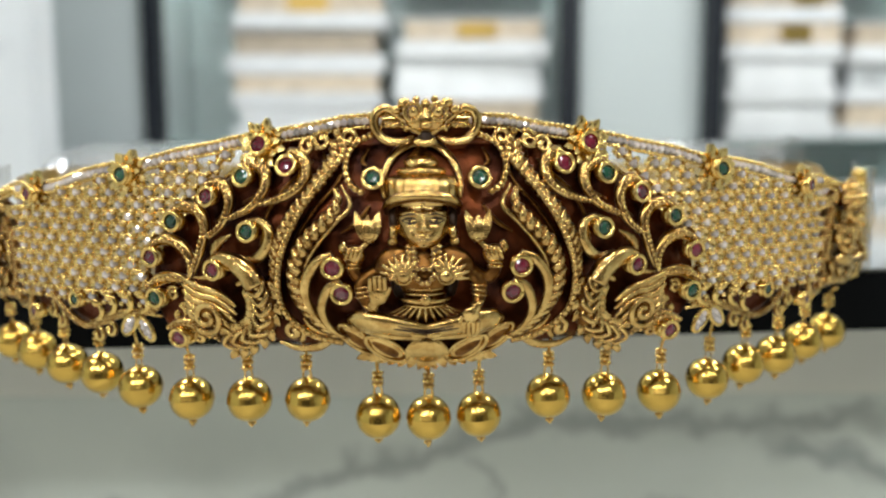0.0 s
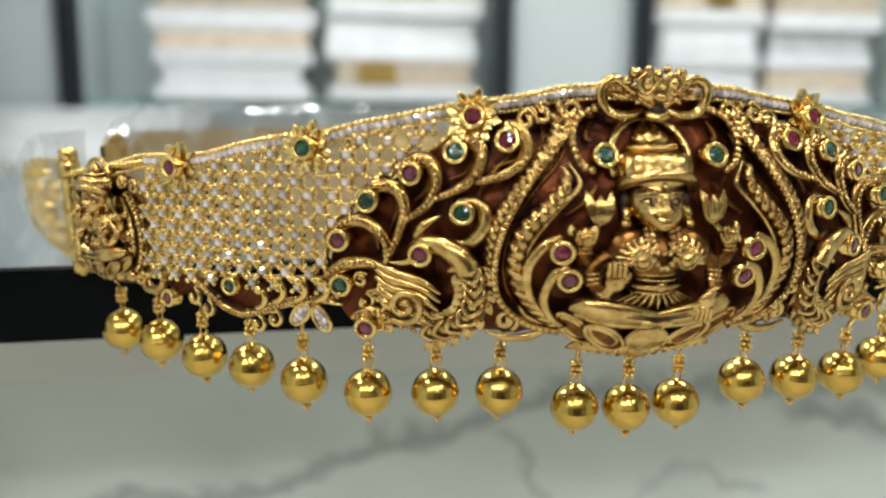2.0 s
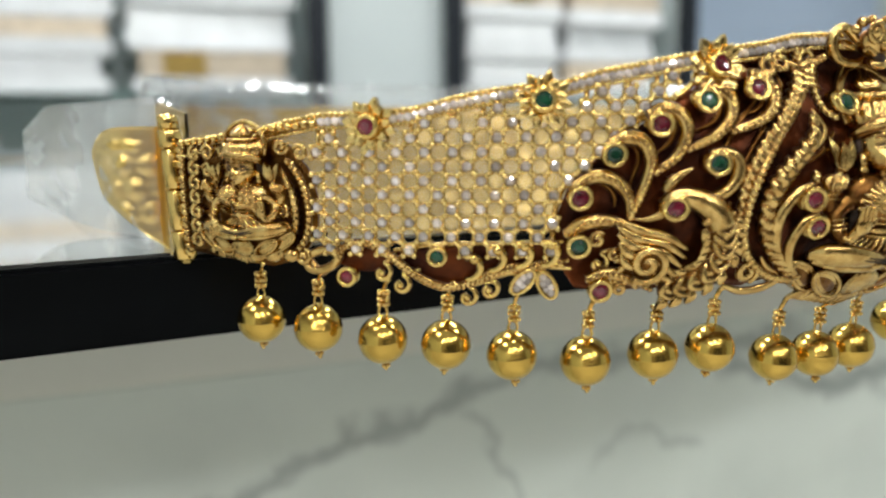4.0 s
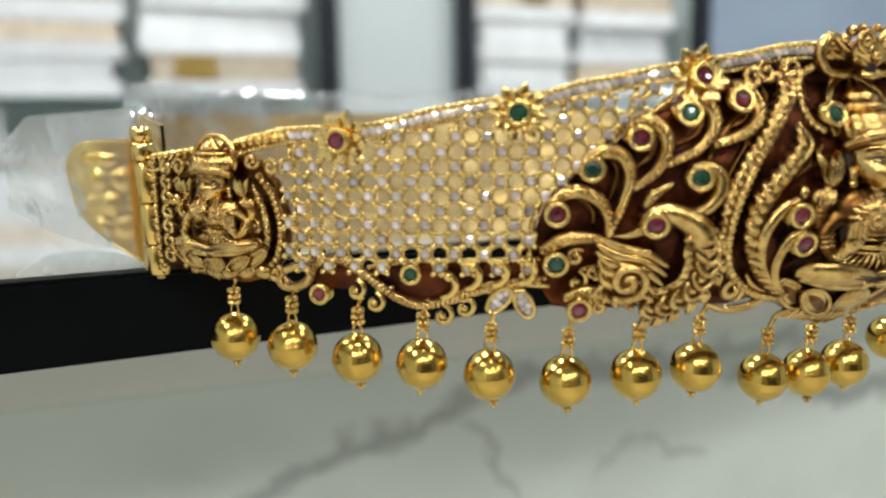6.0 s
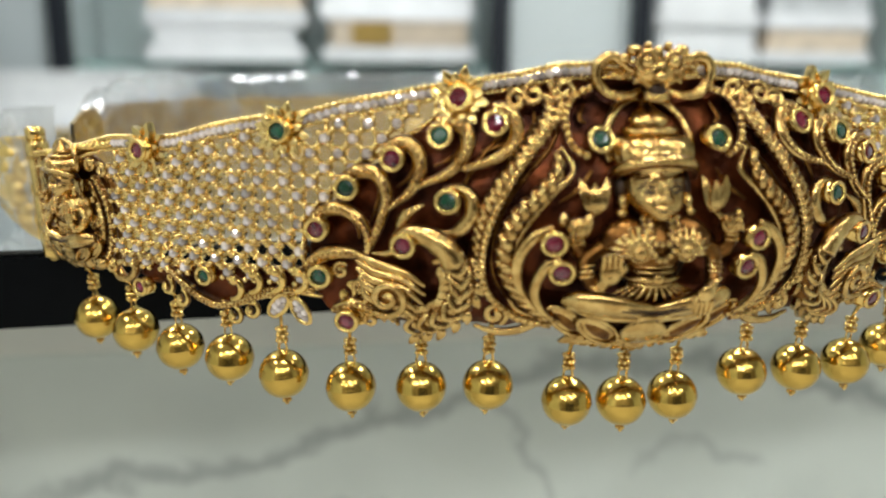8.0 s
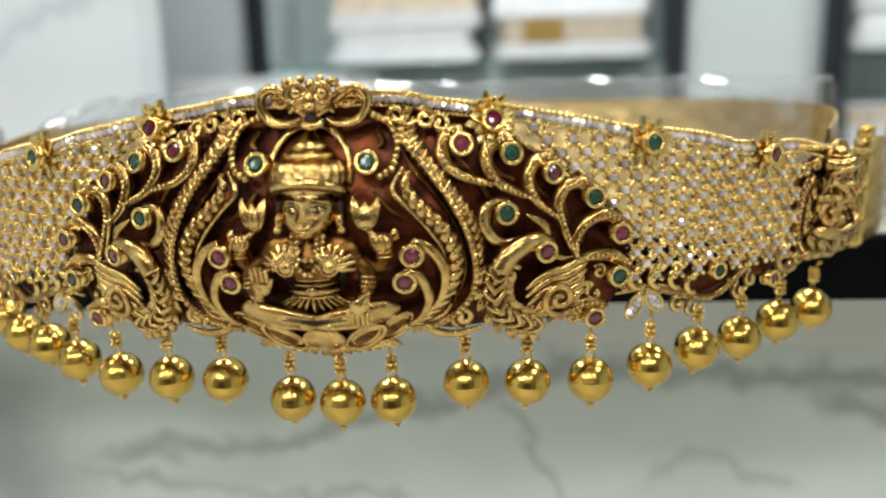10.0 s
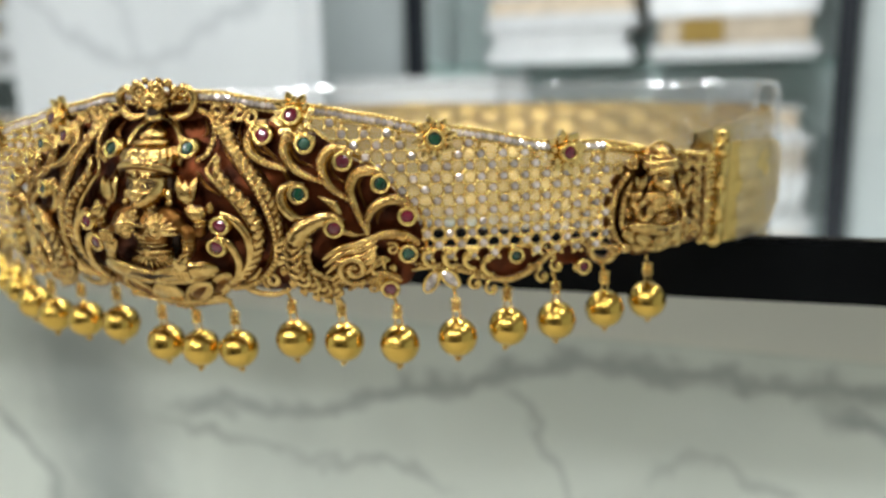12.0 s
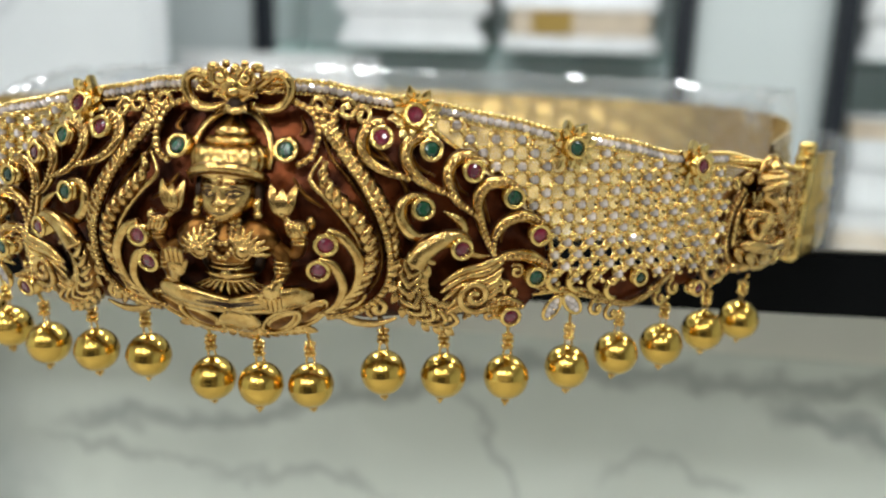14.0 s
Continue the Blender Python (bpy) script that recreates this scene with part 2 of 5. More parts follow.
def box_bm(x0, x1, y0, y1, z0, z1, bevel=0.0):
    bm = bmesh.new()
    bmesh.ops.create_cube(bm, size=1.0)
    for v in bm.verts:
        v.co = Vector(((x0 + x1) / 2 + v.co.x * (x1 - x0), (y0 + y1) / 2 + v.co.y * (y1 - y0), (z0 + z1) / 2 + v.co.z * (z1 - z0)))
    if bevel:
        bmesh.ops.bevel(bm, geom=list(bm.edges), offset=bevel, segments=2, affect="EDGES")
    return bm


def struct(name, box, mat, label, category, bevel=0.0):
    return tagged(part(name, box_bm(*box, bevel), mat), label, category, kind="structure")


# ---- the room ----
struct("floor", (-3, 3, -3, 3, FLOOR_Z - 0.1, FLOOR_Z), FLOOR, "pale polished tile floor of the showroom", "floor")
struct("ceiling", (-3, 3, -3, 3, CEIL_Z, CEIL_Z + 0.1), CEILING, "plain white painted showroom ceiling", "ceiling")
struct("wall_north", (-3, 3, 2.62, 2.75, FLOOR_Z, CEIL_Z), WALL, "pale grey painted wall behind the showcases", "wall")
# unseen wall that closes the room, toned dark for contrast in the gold
struct("wall_south", (-3, 3, -3.1, -3, FLOOR_Z, CEIL_Z), TAUPE_WALL, "unseen closing wall, dark taupe to deepen the gold's reflections", "wall")
# unseen dark panels added so the gold drops mirror a dark patch
for n, x0, x1 in ((1, -1.15, -0.005), (2, 0.005, 1.15)):
    struct("door_%d" % n, (x0, x1, -2.998, -2.95, FLOOR_Z, 0.75), DARK_PANEL, "unseen dark panel, added for the gold drops to reflect", "door", 0.006)
struct("wall_west", (-3.1, -3, -3, 2.75, FLOOR_Z, CEIL_Z), WALL, "pale painted side wall", "wall")
struct("wall_east", (3, 3.1, -3, 2.75, FLOOR_Z, CEIL_Z), WALL, "pale painted side wall", "wall")
for lx, ly, watts in PANELS:
    lt = tagged(new("ceiling_light"), "round white LED downlight in the ceiling", "ceiling light", "ceiling downlights")
    lt.location = (lx, ly, CEIL_Z)
    for name, r, z0, z1, mat in (("frame", 0.21, -0.012, 0.0, TRAY), ("diffuser", 0.18, -0.018, -0.012, LAMP_GLOW)):
        bm = bmesh.new()
        bmesh.ops.create_cone(bm, cap_ends=True, segments=40, radius1=r, radius2=r, depth=z1 - z0, matrix=Matrix.Translation((0, 0, (z0 + z1) / 2)))
        part(name, bm, mat, lt)

# white pillar between the two showcases, and the panel beside the first
struct("wall_pillar", (0.338, 0.647, 2.08, 2.62, FLOOR_Z, CEIL_Z), WALL, "white painted pillar between two showcases", "pillar", 0.01)
struct("wall_panel", (-1.6, -0.745, 2.05, 2.62, FLOOR_Z, CEIL_Z), WALL, "pale grey wall panel beside the showcase", "wall", 0.01)
struct("marble_pillar", (-1.52, -0.745, 1.50, 1.6, FLOOR_Z, CEIL_Z), MARBLE_WALL, "white marble clad pillar with grey veins", "pillar", 0.004)

# ---- the counter that carries the belt ----
SLAB_LOW, SLAB_TOP, SLAB_TURN = 0.0053, 0.0243, math.atan(0.09)
counter = tagged(new("display_counter"), "marble fronted counter with a black polished top edge", "counter")
counter.location = (0, 0.234, 0)
counter.rotation_euler = (0, 0, SLAB_TURN)
part("top_slab", box_bm(-1.4, 1.4, 0, 0.42, SLAB_LOW, SLAB_TOP - 0.0008, 0.0010), BLACK_STONE, counter, "black polished stone slab")
part("mirror_top", box_bm(-1.399, 1.399, 0.001, 0.419, SLAB_TOP - 0.0008, SLAB_TOP, 0.0003), MIRROR, counter, "reflective glass sheet with a bright edge")
for name, box, mat, lab in (
    ("apron", (-1.3, 1.3, 0.159, 0.38, -0.058, SLAB_LOW, 0.001), APRON, "cream stone apron"),
    ("front_panel", (-1.3, 1.3, 0.161, 0.38, -0.90, -0.058, 0.001), MARBLE, "white marble front with grey veins"),
    ("plinth", (-1.28, 1.28, 0.20, 0.37, FLOOR_Z, -0.90), BLACK_STONE, ""),
):
    part(name, box_bm(*box), mat, counter, lab).rotation_euler = (0, 0, -SLAB_TURN)


# ---- showcases with stacked trays ----
def showcase(x0, x1, y, label):
    sc = tagged(new("showcase"), label, "showcase", "wall showcases")
    sc.location = (x0, y, FLOOR_Z)
    w, top = x1 - x0, CEIL_Z - FLOOR_Z - 0.15
    for px in (0.0, w - 0.042):
        part("post", box_bm(px, px + 0.042, 0, 0.05, 0, top, 0.003), BLACK_METAL, sc)
    part("back_panel", box_bm(0.0, w, 0.40, 0.42, 0, top), BACK_PANEL, sc)
    for px in (0.0, w - 0.012):
        part("side_panel", box_bm(px, px + 0.012, 0.05, 0.40, 0, top), BACK_PANEL, sc)
    part("header", box_bm(0.0, w, 0, 0.40, top, top + 0.1, 0.004), BLACK_METAL, sc)
    for sz in (0.10, 0.42, 0.74, 1.055, 1.52, 1.95):
        part("shelf", box_bm(0.013, w - 0.013, 0.052, 0.395, sz - 0.012, sz, 0.001), SHELF_GLASS, sc, "green-edged glass shelf").visible_shadow = False
    return sc


SHOWCASES = ((-0.735, 0.335), (0.65, 1.42), (-2.75, -1.98))
for x0, x1 in SHOWCASES:
    showcase(x0, x1, 2.03, "black framed showcase with glass shelves of wrapped trays")
struct("wall_niche", (1.44, 2.4, 2.3, 2.6, FLOOR_Z, CEIL_Z), BLUE_WALL, "blue-grey wall beside the showcase", "wall")
back_unit = tagged(new("back_counter"), "low white cupboard in front of the showcase", "cupboard")
back_unit.location = (-0.84, 1.64, FLOOR_Z)
part("body", box_bm(0, 0.52, 0, 0.36, 0.06, 0.70, 0.004), WALL, back_unit)
part("worktop", box_bm(-0.01, 0.53, -0.01, 0.37, 0.70, 0.725, 0.004), WALL, back_unit)
part("plinth", box_bm(0.02, 0.50, 0.03, 0.35, 0, 0.06), BLACK_METAL, back_unit)


def tray(x, y, z, w, d, h, rng, lean=0.03):
    """A shallow wrapped jewellery tray."""
    tr = tagged(new("jewellery_tray"), "shallow white tray with a tan card, wrapped in clear plastic", "tray", "wrapped trays in the showcases")
    tr.location = (x, y, z)
    tr.rotation_euler = (0, 0, rng.uniform(-lean, lean))
    lip = h * rng.uniform(0.35, 0.5)
    part("base", box_bm(-w / 2, w / 2, -d / 2, d / 2, 0, lip, 0.004), TRAY, tr)
    c = rng.uniform(0.44, 0.485)
    part("card", box_bm(-w * c, w * c, -d * 0.488, d * 0.488, lip, h * 0.94, 0.003), rng.choice((CARD, CARD, GREY_CARD, TRAY)), tr, "tan velvet card")
    part("wrapper", box_bm(-w * 0.494, w * 0.494, -d * 0.5, d * 0.5, h * 0.94, h * 0.99, 0.001), TRAY, tr, "folded clear wrapper")
    if rng.random() < 0.5:
        g = rng.uniform(-0.25, 0.25) * w
        part("ornament", box_bm(g - w * 0.13, g + w * 0.13, -d * 0.5, -d * 0.488, lip * 1.05, h * 0.9, 0.002), GOLD_SHEET, tr, "gold ornament")


def tray_stack(x, y, z, w, d, room, rng):
    """Trays piled up to the given height, each a thing of its own."""
    top = z + room
    while True:
        h = rng.uniform(0.085, 0.11)
        if z + h > top:
            return
        tray(x + rng.uniform(-0.012, 0.012), y + rng.uniform(-0.01, 0.01), z, w * rng.uniform(0.92, 1.0), d, h, rng)
        z += h + 0.0005


rng = random.Random(11)
for x0, x1 in SHOWCASES:
    for shelf_z, room in ((0.42, 0.27), (0.74, 0.27), (1.055, 0.42), (1.52, 0.35)):
        first = -1 < x0 < 0
        xx = x0 + (0.19 if first else 0.06)
        while True:
            w = rng.uniform(0.39, 0.41) if first else rng.uniform(0.29, 0.33)
            if xx + w > x1 - 0.045:
                break
            tray_stack(xx + w / 2, 2.03 + 0.20, FLOOR_Z + shelf_z, w, 0.26, room * rng.uniform(0.85, 1.0), rng)
            xx += w + rng.uniform(0.004, 0.015)
tray_stack(-0.585, 1.82, FLOOR_Z + 0.725, 0.41, 0.30, 0.38, rng)

# ---- the belt: (a, h, d) in millimetres: along the band from its middle, height, out from the band ----
PX = np.linspace(-0.16, 0.16, 1601)
BAND = 0.1586 + 0.01167 * PX + 3.478 * PX ** 2 + 55.43 * PX ** 4
ARC = np.concatenate([[0], np.cumsum(np.hypot(np.diff(PX), np.diff(BAND)))])
ARC -= np.interp(0, PX, ARC)
SLOPE = np.gradient(BAND, PX)


def on_band(v, sg=1, swell=True):
    """Places of (n, 3) millimetre points on the curved band; sg -1 mirrors to the other half."""
    v = np.asarray(v, float).reshape(-1, 3)
    a, h, d = v[:, 0] * sg, v[:, 1], v[:, 2].copy()
    if swell:
        c = np.maximum(0, 1 - (a / 45) ** 2)
        g = np.minimum(((h - 38) / 17) ** 2, 2.0)
        d = d + 5 * c - 4.5 * np.exp(-(a / 50) ** 2) * g
    s = 0.0033 + a / 1000
    x = np.interp(s, ARC, PX)
    k = np.interp(x, PX, SLOPE)
    z = h / 1000 + 0.0004 + 0.0045 * (s - 0.0033)
    y = np.interp(x, PX, BAND) - 0.0666 * (z - 0.05)
    n = np.sqrt(1 + k * k)
    return np.stack([x - 0.0065 + d / 1000 * k / n, y - d / 1000 / n, z], 1)


def hung(v, sg=1):
    """Places of millimetre points that hang straight before or behind the band."""
    v = np.asarray(v, float).reshape(-1, 3)
    s = 0.0033 + v[:, 0] * sg / 1000
    x = np.interp(s, ARC, PX)
    z = v[:, 1] / 1000
    y = np.interp(x, PX, BAND) - 0.0666 * (z - 0.05) - v[:, 2] / 1000 * np.sqrt(1 + np.interp(x, PX, SLOPE) ** 2)
    return np.stack([x - 0.0065, y, z], 1)


class Form:
    """Collects vertices and faces of one mesh in band millimetres; two-slot metal is polished on top, its flanks
    painted darker for oxidation and crevice shade.
    """

    def __init__(self, dark_flanks=False):
        self.v, self.f, self.n, self.slot, self.slots, self.dark_flanks = [], [], 0, 0, [], dark_flanks

    def add(self, verts, faces, low=None):
        self.v.append(np.asarray(verts, float))
        self.f += [tuple(i + self.n for i in f) for f in faces]
        self.n += len(verts)
        if low is not None and self.dark_flanks and self.slot == 0:
            self.slots += [1 if q else 0 for q in low]
        else:
            self.slots += [self.slot] * len(faces)
        return self

    def ball(self, c, r, rot=0.0, nu=12, nv=8):
        """An ellipsoid at c with radii r, turned by rot degrees in the band's face."""
        r = (r, r, r) if np.isscalar(r) else r
        th = np.linspace(0, np.pi, nv + 1)[1:-1]
        ph = np.arange(nu) * 2 * np.pi / nu
        T, P = np.meshgrid(th, ph, indexing="ij")
        pts = np.stack([np.sin(T) * np.cos(P), np.sin(T) * np.sin(P), np.cos(T)], -1).reshape(-1, 3)
        pts = np.vstack([pts, [[0, 0, 1], [0, 0, -1]]]) * np.array(r)
        co, si = math.cos(radians(rot)), math.sin(radians(rot))
        pts = pts @ np.array([[co, si, 0], [-si, co, 0], [0, 0, 1]]) + np.array(c)
        m, top, bot = nv - 1, (nv - 1) * nu, (nv - 1) * nu + 1
        fs = [(i * nu + j, (i + 1) * nu + j, (i + 1) * nu + (j + 1) % nu, i * nu + (j + 1) % nu) for i in range(m - 1) for j in range(nu)]
        fs += [(top, j, (j + 1) % nu) for j in range(nu)] + [(bot, (m - 1) * nu + (j + 1) % nu, (m - 1) * nu + j) for j in range(nu)]
        mid = [sum(pts[i][2] for i in q) / len(q) - c[2] for q in fs]
        return self.add(pts, fs, [z < 0.34 * r[2] for z in mid])

    def tube(self, path, r, sides=8, flat=1.0, rope=0.0, pitch=1.2, groove=0.22):
        """A tube along path (n, 3) with radii r; rope > 0 winds strands round it."""
        path = np.asarray(path, float)
        n = len(path)
        r = np.full(n, float(r)) if np.isscalar(r) else np.interp(np.linspace(0, 1, n), np.linspace(0, 1, len(r)), r)
        tan = np.gradient(path, axis=0)
        tan /= np.linalg.norm(tan, axis=1)[:, None] + 1e-9
        out = np.array([0, 0, 1.0])
        side = np.cross(tan, out)
        bad = np.linalg.norm(side, axis=1) < 0.05
        side[bad] = (1, 0, 0)
        side /= np.linalg.norm(side, axis=1)[:, None]
        up = np.cross(side, tan)
        run = np.concatenate([[0], np.cumsum(np.linalg.norm(np.diff(path, axis=0), axis=1))])
        ph = np.arange(sides) * 2 * np.pi / sides
        rad = r[:, None] * np.ones(sides)
        if rope:
            rad = rad * (1 - groove + groove * np.abs(np.cos(ph[None] * rope / 2 + run[:, None] * np.pi / pitch)) * 1.6)
        pts = path[:, None] + rad[..., None] * (np.cos(ph)[None, :, None] * side[:, None] + flat * np.sin(ph)[None, :, None] * up[:, None])
        pts = np.vstack([pts.reshape(-1, 3), path[:1], path[-1:]])
        e0, e1 = n * sides, n * sides + 1
        fs = [(i * sides + j, i * sides + (j + 1) % sides, (i + 1) * sides + (j + 1) % sides, (i + 1) * sides + j) for i in range(n - 1) for j in range(sides)]
        fs += [(e0, (j + 1) % sides, j) for j in range(sides)] + [(e1, (n - 1) * sides + j, (n - 1) * sides + (j + 1) % sides) for j in range(sides)]
        # dark slot on flanks and in grooves: oxidised finish plus painted crevice shade
        rise = np.sin(ph + np.pi / sides)
        low = [rise[j] * np.sign(up[i, 2]) < 0.36 or (groove > 0.3 and rope and rad[i, j] < r[i] * 0.86) for i in range(n - 1) for j in range(sides)] + [True] * (2 * sides)
        return self.add(pts, fs, low)

    def leaf(self, base, tip, width, d0, d1, dome=0.8, rim=0.25, nu=10, nv=8, fat=0.75):
        """A pointed, domed petal from base to tip with a raised edge."""
        base, tip = np.array(base, float), np.array(tip, float)
        ax = tip - base
        side = np.array((-ax[1], ax[0])) / (np.linalg.norm(ax) + 1e-9)
        pts = []
        for i in range(nu + 1):
            u = i / nu
            w = width * math.sin(math.pi * min(1, u ** fat * 0.97 + 0.02)) ** 0.8
            for j in range(nv + 1):
                q = 2 * j / nv - 1
                c = base + ax * u + side * w * q
                e = rim * (1 if abs(q) > 0.7 else 0) * math.sin(math.pi * u)
                pts.append((c[0], c[1], d0 + (d1 - d0) * u + dome * math.sin(math.pi * u) ** 0.6 * math.sqrt(max(0, 1 - q * q * 0.9)) + e))
        low = [(x, y, d0 - 0.6) for x, y, d in pts]
        m, fs = nv + 1, []
        n = len(pts)
        for i in range(nu):
            for j in range(nv):
                fs.append((i * m + j, (i + 1) * m + j, (i + 1) * m + j + 1, i * m + j + 1)[::-1])
            for j in (0, nv):
                fs.append((i * m + j, (i + 1) * m + j, (i + 1) * m + j + n, i * m + j + n)[::(1 if j else -1)])
        return self.add(pts + low, fs)

    def put(self, name, mat, parent, sg=1, label="", swell=True, smooth=True, hang=False):
        pts = hung(np.vstack(self.v), sg) if hang else on_band(np.vstack(self.v), sg, swell)
        fs = self.f if sg > 0 else [f[::-1] for f in self.f]
        return link_mesh(name, pts, fs, mat, parent, label, smooth, self.slots if isinstance(mat, (list, tuple)) else None)


def sweep(ctrl, n=40, d=0.0):
    """A smooth path through control points (a, h) or (a, h, d)."""
    p = np.array([(*q, d) if len(q) == 2 else (q[0], q[1], q[2] + d) for q in ctrl], float)
    p = np.vstack([2 * p[0] - p[1], p, 2 * p[-1] - p[-2]])
    out = []
    seg = len(p) - 3
    for t in np.linspace(0, seg - 1e-6, n):
        i = int(t)
        u = t - i
        p0, p1, p2, p3 = p[i:i + 4]
        out.append(0.5 * (2 * p1 + (p2 - p0) * u + (2 * p0 - 5 * p1 + 4 * p2 - p3) * u * u + (3 * p1 - p0 - 3 * p2 + p3) * u ** 3))
    return np.array(out)


def spiral(c, r0, r1, turns, start, n=40, d=0.0, way=1):
    t = np.linspace(0, 1, n)
    ang = radians(start) + way * t * turns * 2 * np.pi
    r = r0 + (r1 - r0) * t
    return np.stack([c[0] + r * np.cos(ang), c[1] + r * np.sin(ang), np.full(n, d)], 1)


def beads(form, path, r, gap=1.0, squash=1.0):
    run = np.concatenate([[0], np.cumsum(np.linalg.norm(np.diff(path, axis=0), axis=1))])
    for s in np.arange(0, run[-1], 2 * r * gap):
        form.ball([np.interp(s, run, path[:, k]) for k in range(3)], (r, r, r * squash), nu=8, nv=6)


RIM_A = np.array([0, 17, 23, 28, 36, 46, 54, 61, 70, 80, 88, 97, 106, 113, 121, 128, 136.0])
RIM_H = np.array([66.3, 66.2, 65.1, 64.3, 62.8, 61.3, 60.3, 58.3, 57.1, 55.8, 54.0, 52.9, 52.8, 51.8, 50.1, 49.0, 47.5])


def rim_h(a):
    return np.interp(np.abs(a), RIM_A, RIM_H) + 0.25 * np.sin(np.abs(a) * 0.2)


belt = tagged(new("waist_belt"), "antique gold waist belt set with red, green and clear stones", "belt")


def grid_sheet(name, aa, low, high, rows, thick, mat, d0, sg=1, label="", dent=0.0):
    """A closed sheet between two height curves over the stations aa."""
    n, f = len(aa), Form()
    pts = []
    for side in (0, 1):
        for i, a in enumerate(aa):
            for j in range(rows + 1):
                h = low[i] + (high[i] - low[i]) * j / rows
                w = dent * noise.noise(Vector((a * 0.3, h * 0.3, 0)))
                pts.append((a, h, d0 - side * thick + w))
    m, fs = rows + 1, []
    off = n * m
    for i in range(n - 1):
        for j in range(rows):
            q = (i * m + j, (i + 1) * m + j, (i + 1) * m + j + 1, i * m + j + 1)
            fs.append(q)
            fs.append(tuple(k + off for k in q[::-1]))
    for i in range(n - 1):
        for j, fl in ((0, 0), (rows, 1)):
            q = (i * m + j, i * m + j + off, (i + 1) * m + j + off, (i + 1) * m + j)
            fs.append(q if fl == 0 else q[::-1])
    for j in range(rows):
        fs.append((j, j + 1, j + 1 + off, j + off))
        k = (n - 1) * m
        fs.append((k + j, k + j + off, k + j + 1 + off, k + j + 1))
    f.add(pts, fs)
    return f.put(name, mat, belt, sg, label)


# the oxidised backing plate under the reliefs
stations = np.linspace(-61, 61, 123)
ab = np.abs(stations)
plate_top = np.minimum(rim_h(stations) - 1.0, np.interp(ab, [0, 33, 36, 40, 44, 48, 52, 56, 59, 61], [70, 64, 57, 55.5, 52, 49.5, 47, 42.5, 40, 34]))
plate_low = np.interp(ab, [0, 8, 13, 18, 24, 30, 44, 52, 57, 61], [17, 18, 21, 22, 20.3, 20.8, 20.2, 20, 21, 27])
grid_sheet("backing_plate", stations, plate_low, plate_top, 24, 1.2, MAROON, -2.2, label="dark oxidised red backing plate", dent=0.7)


# ---- stones in collets ----
def gem_setting(a, h, sg, stone, r=1.5, d=0.6, lift=2.0):
    f = Form()
    ang = np.linspace(0, 2 * np.pi, 21)
    f.tube(np.stack([a + (r + 0.35) * np.cos(ang), h + (r + 0.35) * np.sin(ang), np.full(21, d + lift)], 1), 0.42, 8)
    prof = []
    for k, (rr, dd) in enumerate(((r + 0.55, d - 1.2), (r + 0.6, d + lift), (r + 0.1, d + lift), (r - 0.05, d + lift - 0.7))):
        prof.append(np.stack([a + rr * np.cos(ang[:-1]), h + rr * np.sin(ang[:-1]), np.full(20, dd)], 1))
    f.add(np.vstack(prof), [(k * 20 + j, k * 20 + (j + 1) % 20, (k + 1) * 20 + (j + 1) % 20, (k + 1) * 20 + j) for k in range(3) for j in range(20)])
    ob = f.put("gem_setting", GOLD, belt, sg)
    g = Form()
    rings = ((0.0, 0.55), (0.55, 0.5), (0.98, 0.0), (0.9, -0.3), (0.2, -1.3))
    pts = []
    for rr, dd in rings:
        for j in range(10):
            pts.append((a + r * rr * math.cos(j * 0.6283 + dd), h + r * rr * math.sin(j * 0.6283 + dd), d + lift + dd * r * 0.5 - 0.1))
    g.add(pts, [(k * 10 + j, k * 10 + (j + 1) % 10, (k + 1) * 10 + (j + 1) % 10, (k + 1) * 10 + j) for k in range(4) for j in range(10)][::1])
    g.put("gem", stone, ob, sg, "faceted red stone" if stone is RUBY else "faceted green stone", smooth=False)
    return ob


FAN = [(27.0, 56.9, RUBY), (36.1, 54.8, EMERALD), (44.1, 50.8, RUBY), (52.0, 45.7, EMERALD), (57.5, 38.2, RUBY), (57.3, 29.5, EMERALD), (52.8, 21.0, RUBY)]
INNER = [(34.5, 44.0, EMERALD), (41.7, 36.3, RUBY), (10.0, 54.3, EMERALD), (17.3, 37.3, RUBY), (15.8, 32.2, RUBY)]
FRIEZE = [(82.3, 27.4, EMERALD), (99.5, 23.1, RUBY)]
for sg in (-1, 1):
    for a, h, stone in FAN + INNER:
        gem_setting(a, h, sg, stone, lift=3.6 if (a, h) == (41.7, 36.3) else 2.0)
    for a, h, stone in FRIEZE:
        gem_setting(a, h, sg, stone, 1.25, 0.2, 1.2)


# ---- scrolls, ropes and beaded bands of the middle plate ----
# polished tops; the oxidised flanks also carry the shade between strands
DARK_FLANK_GOLD = [GOLD_ANTIQUE, GOLD_OXIDISED]


def strand(ctrl, r, sg, n=48, d=0.8, rope=3, pitch=1.5, name="scroll", mat=None, flat=0.9, groove=0.22):
    f = Form(mat is None)
    f.tube(sweep(ctrl, n, d), r, 12, flat, rope, pitch, groove)
    return f.put(name, mat or DARK_FLANK_GOLD, belt, sg)


def bead_band(ctrl, r, sg, d=1.0, gap=0.8, name="beaded_band", rail=0.0, mat=None):
    f = Form(mat is None)
    p = sweep(ctrl, 60, d)
    beads(f, p, r, gap)
    if rail:
        q = p.copy()
        q[:, 2] -= r * 0.6
        f.tube(q, rail, 6)
    return f.put(name, mat or DARK_FLANK_GOLD, belt, sg)


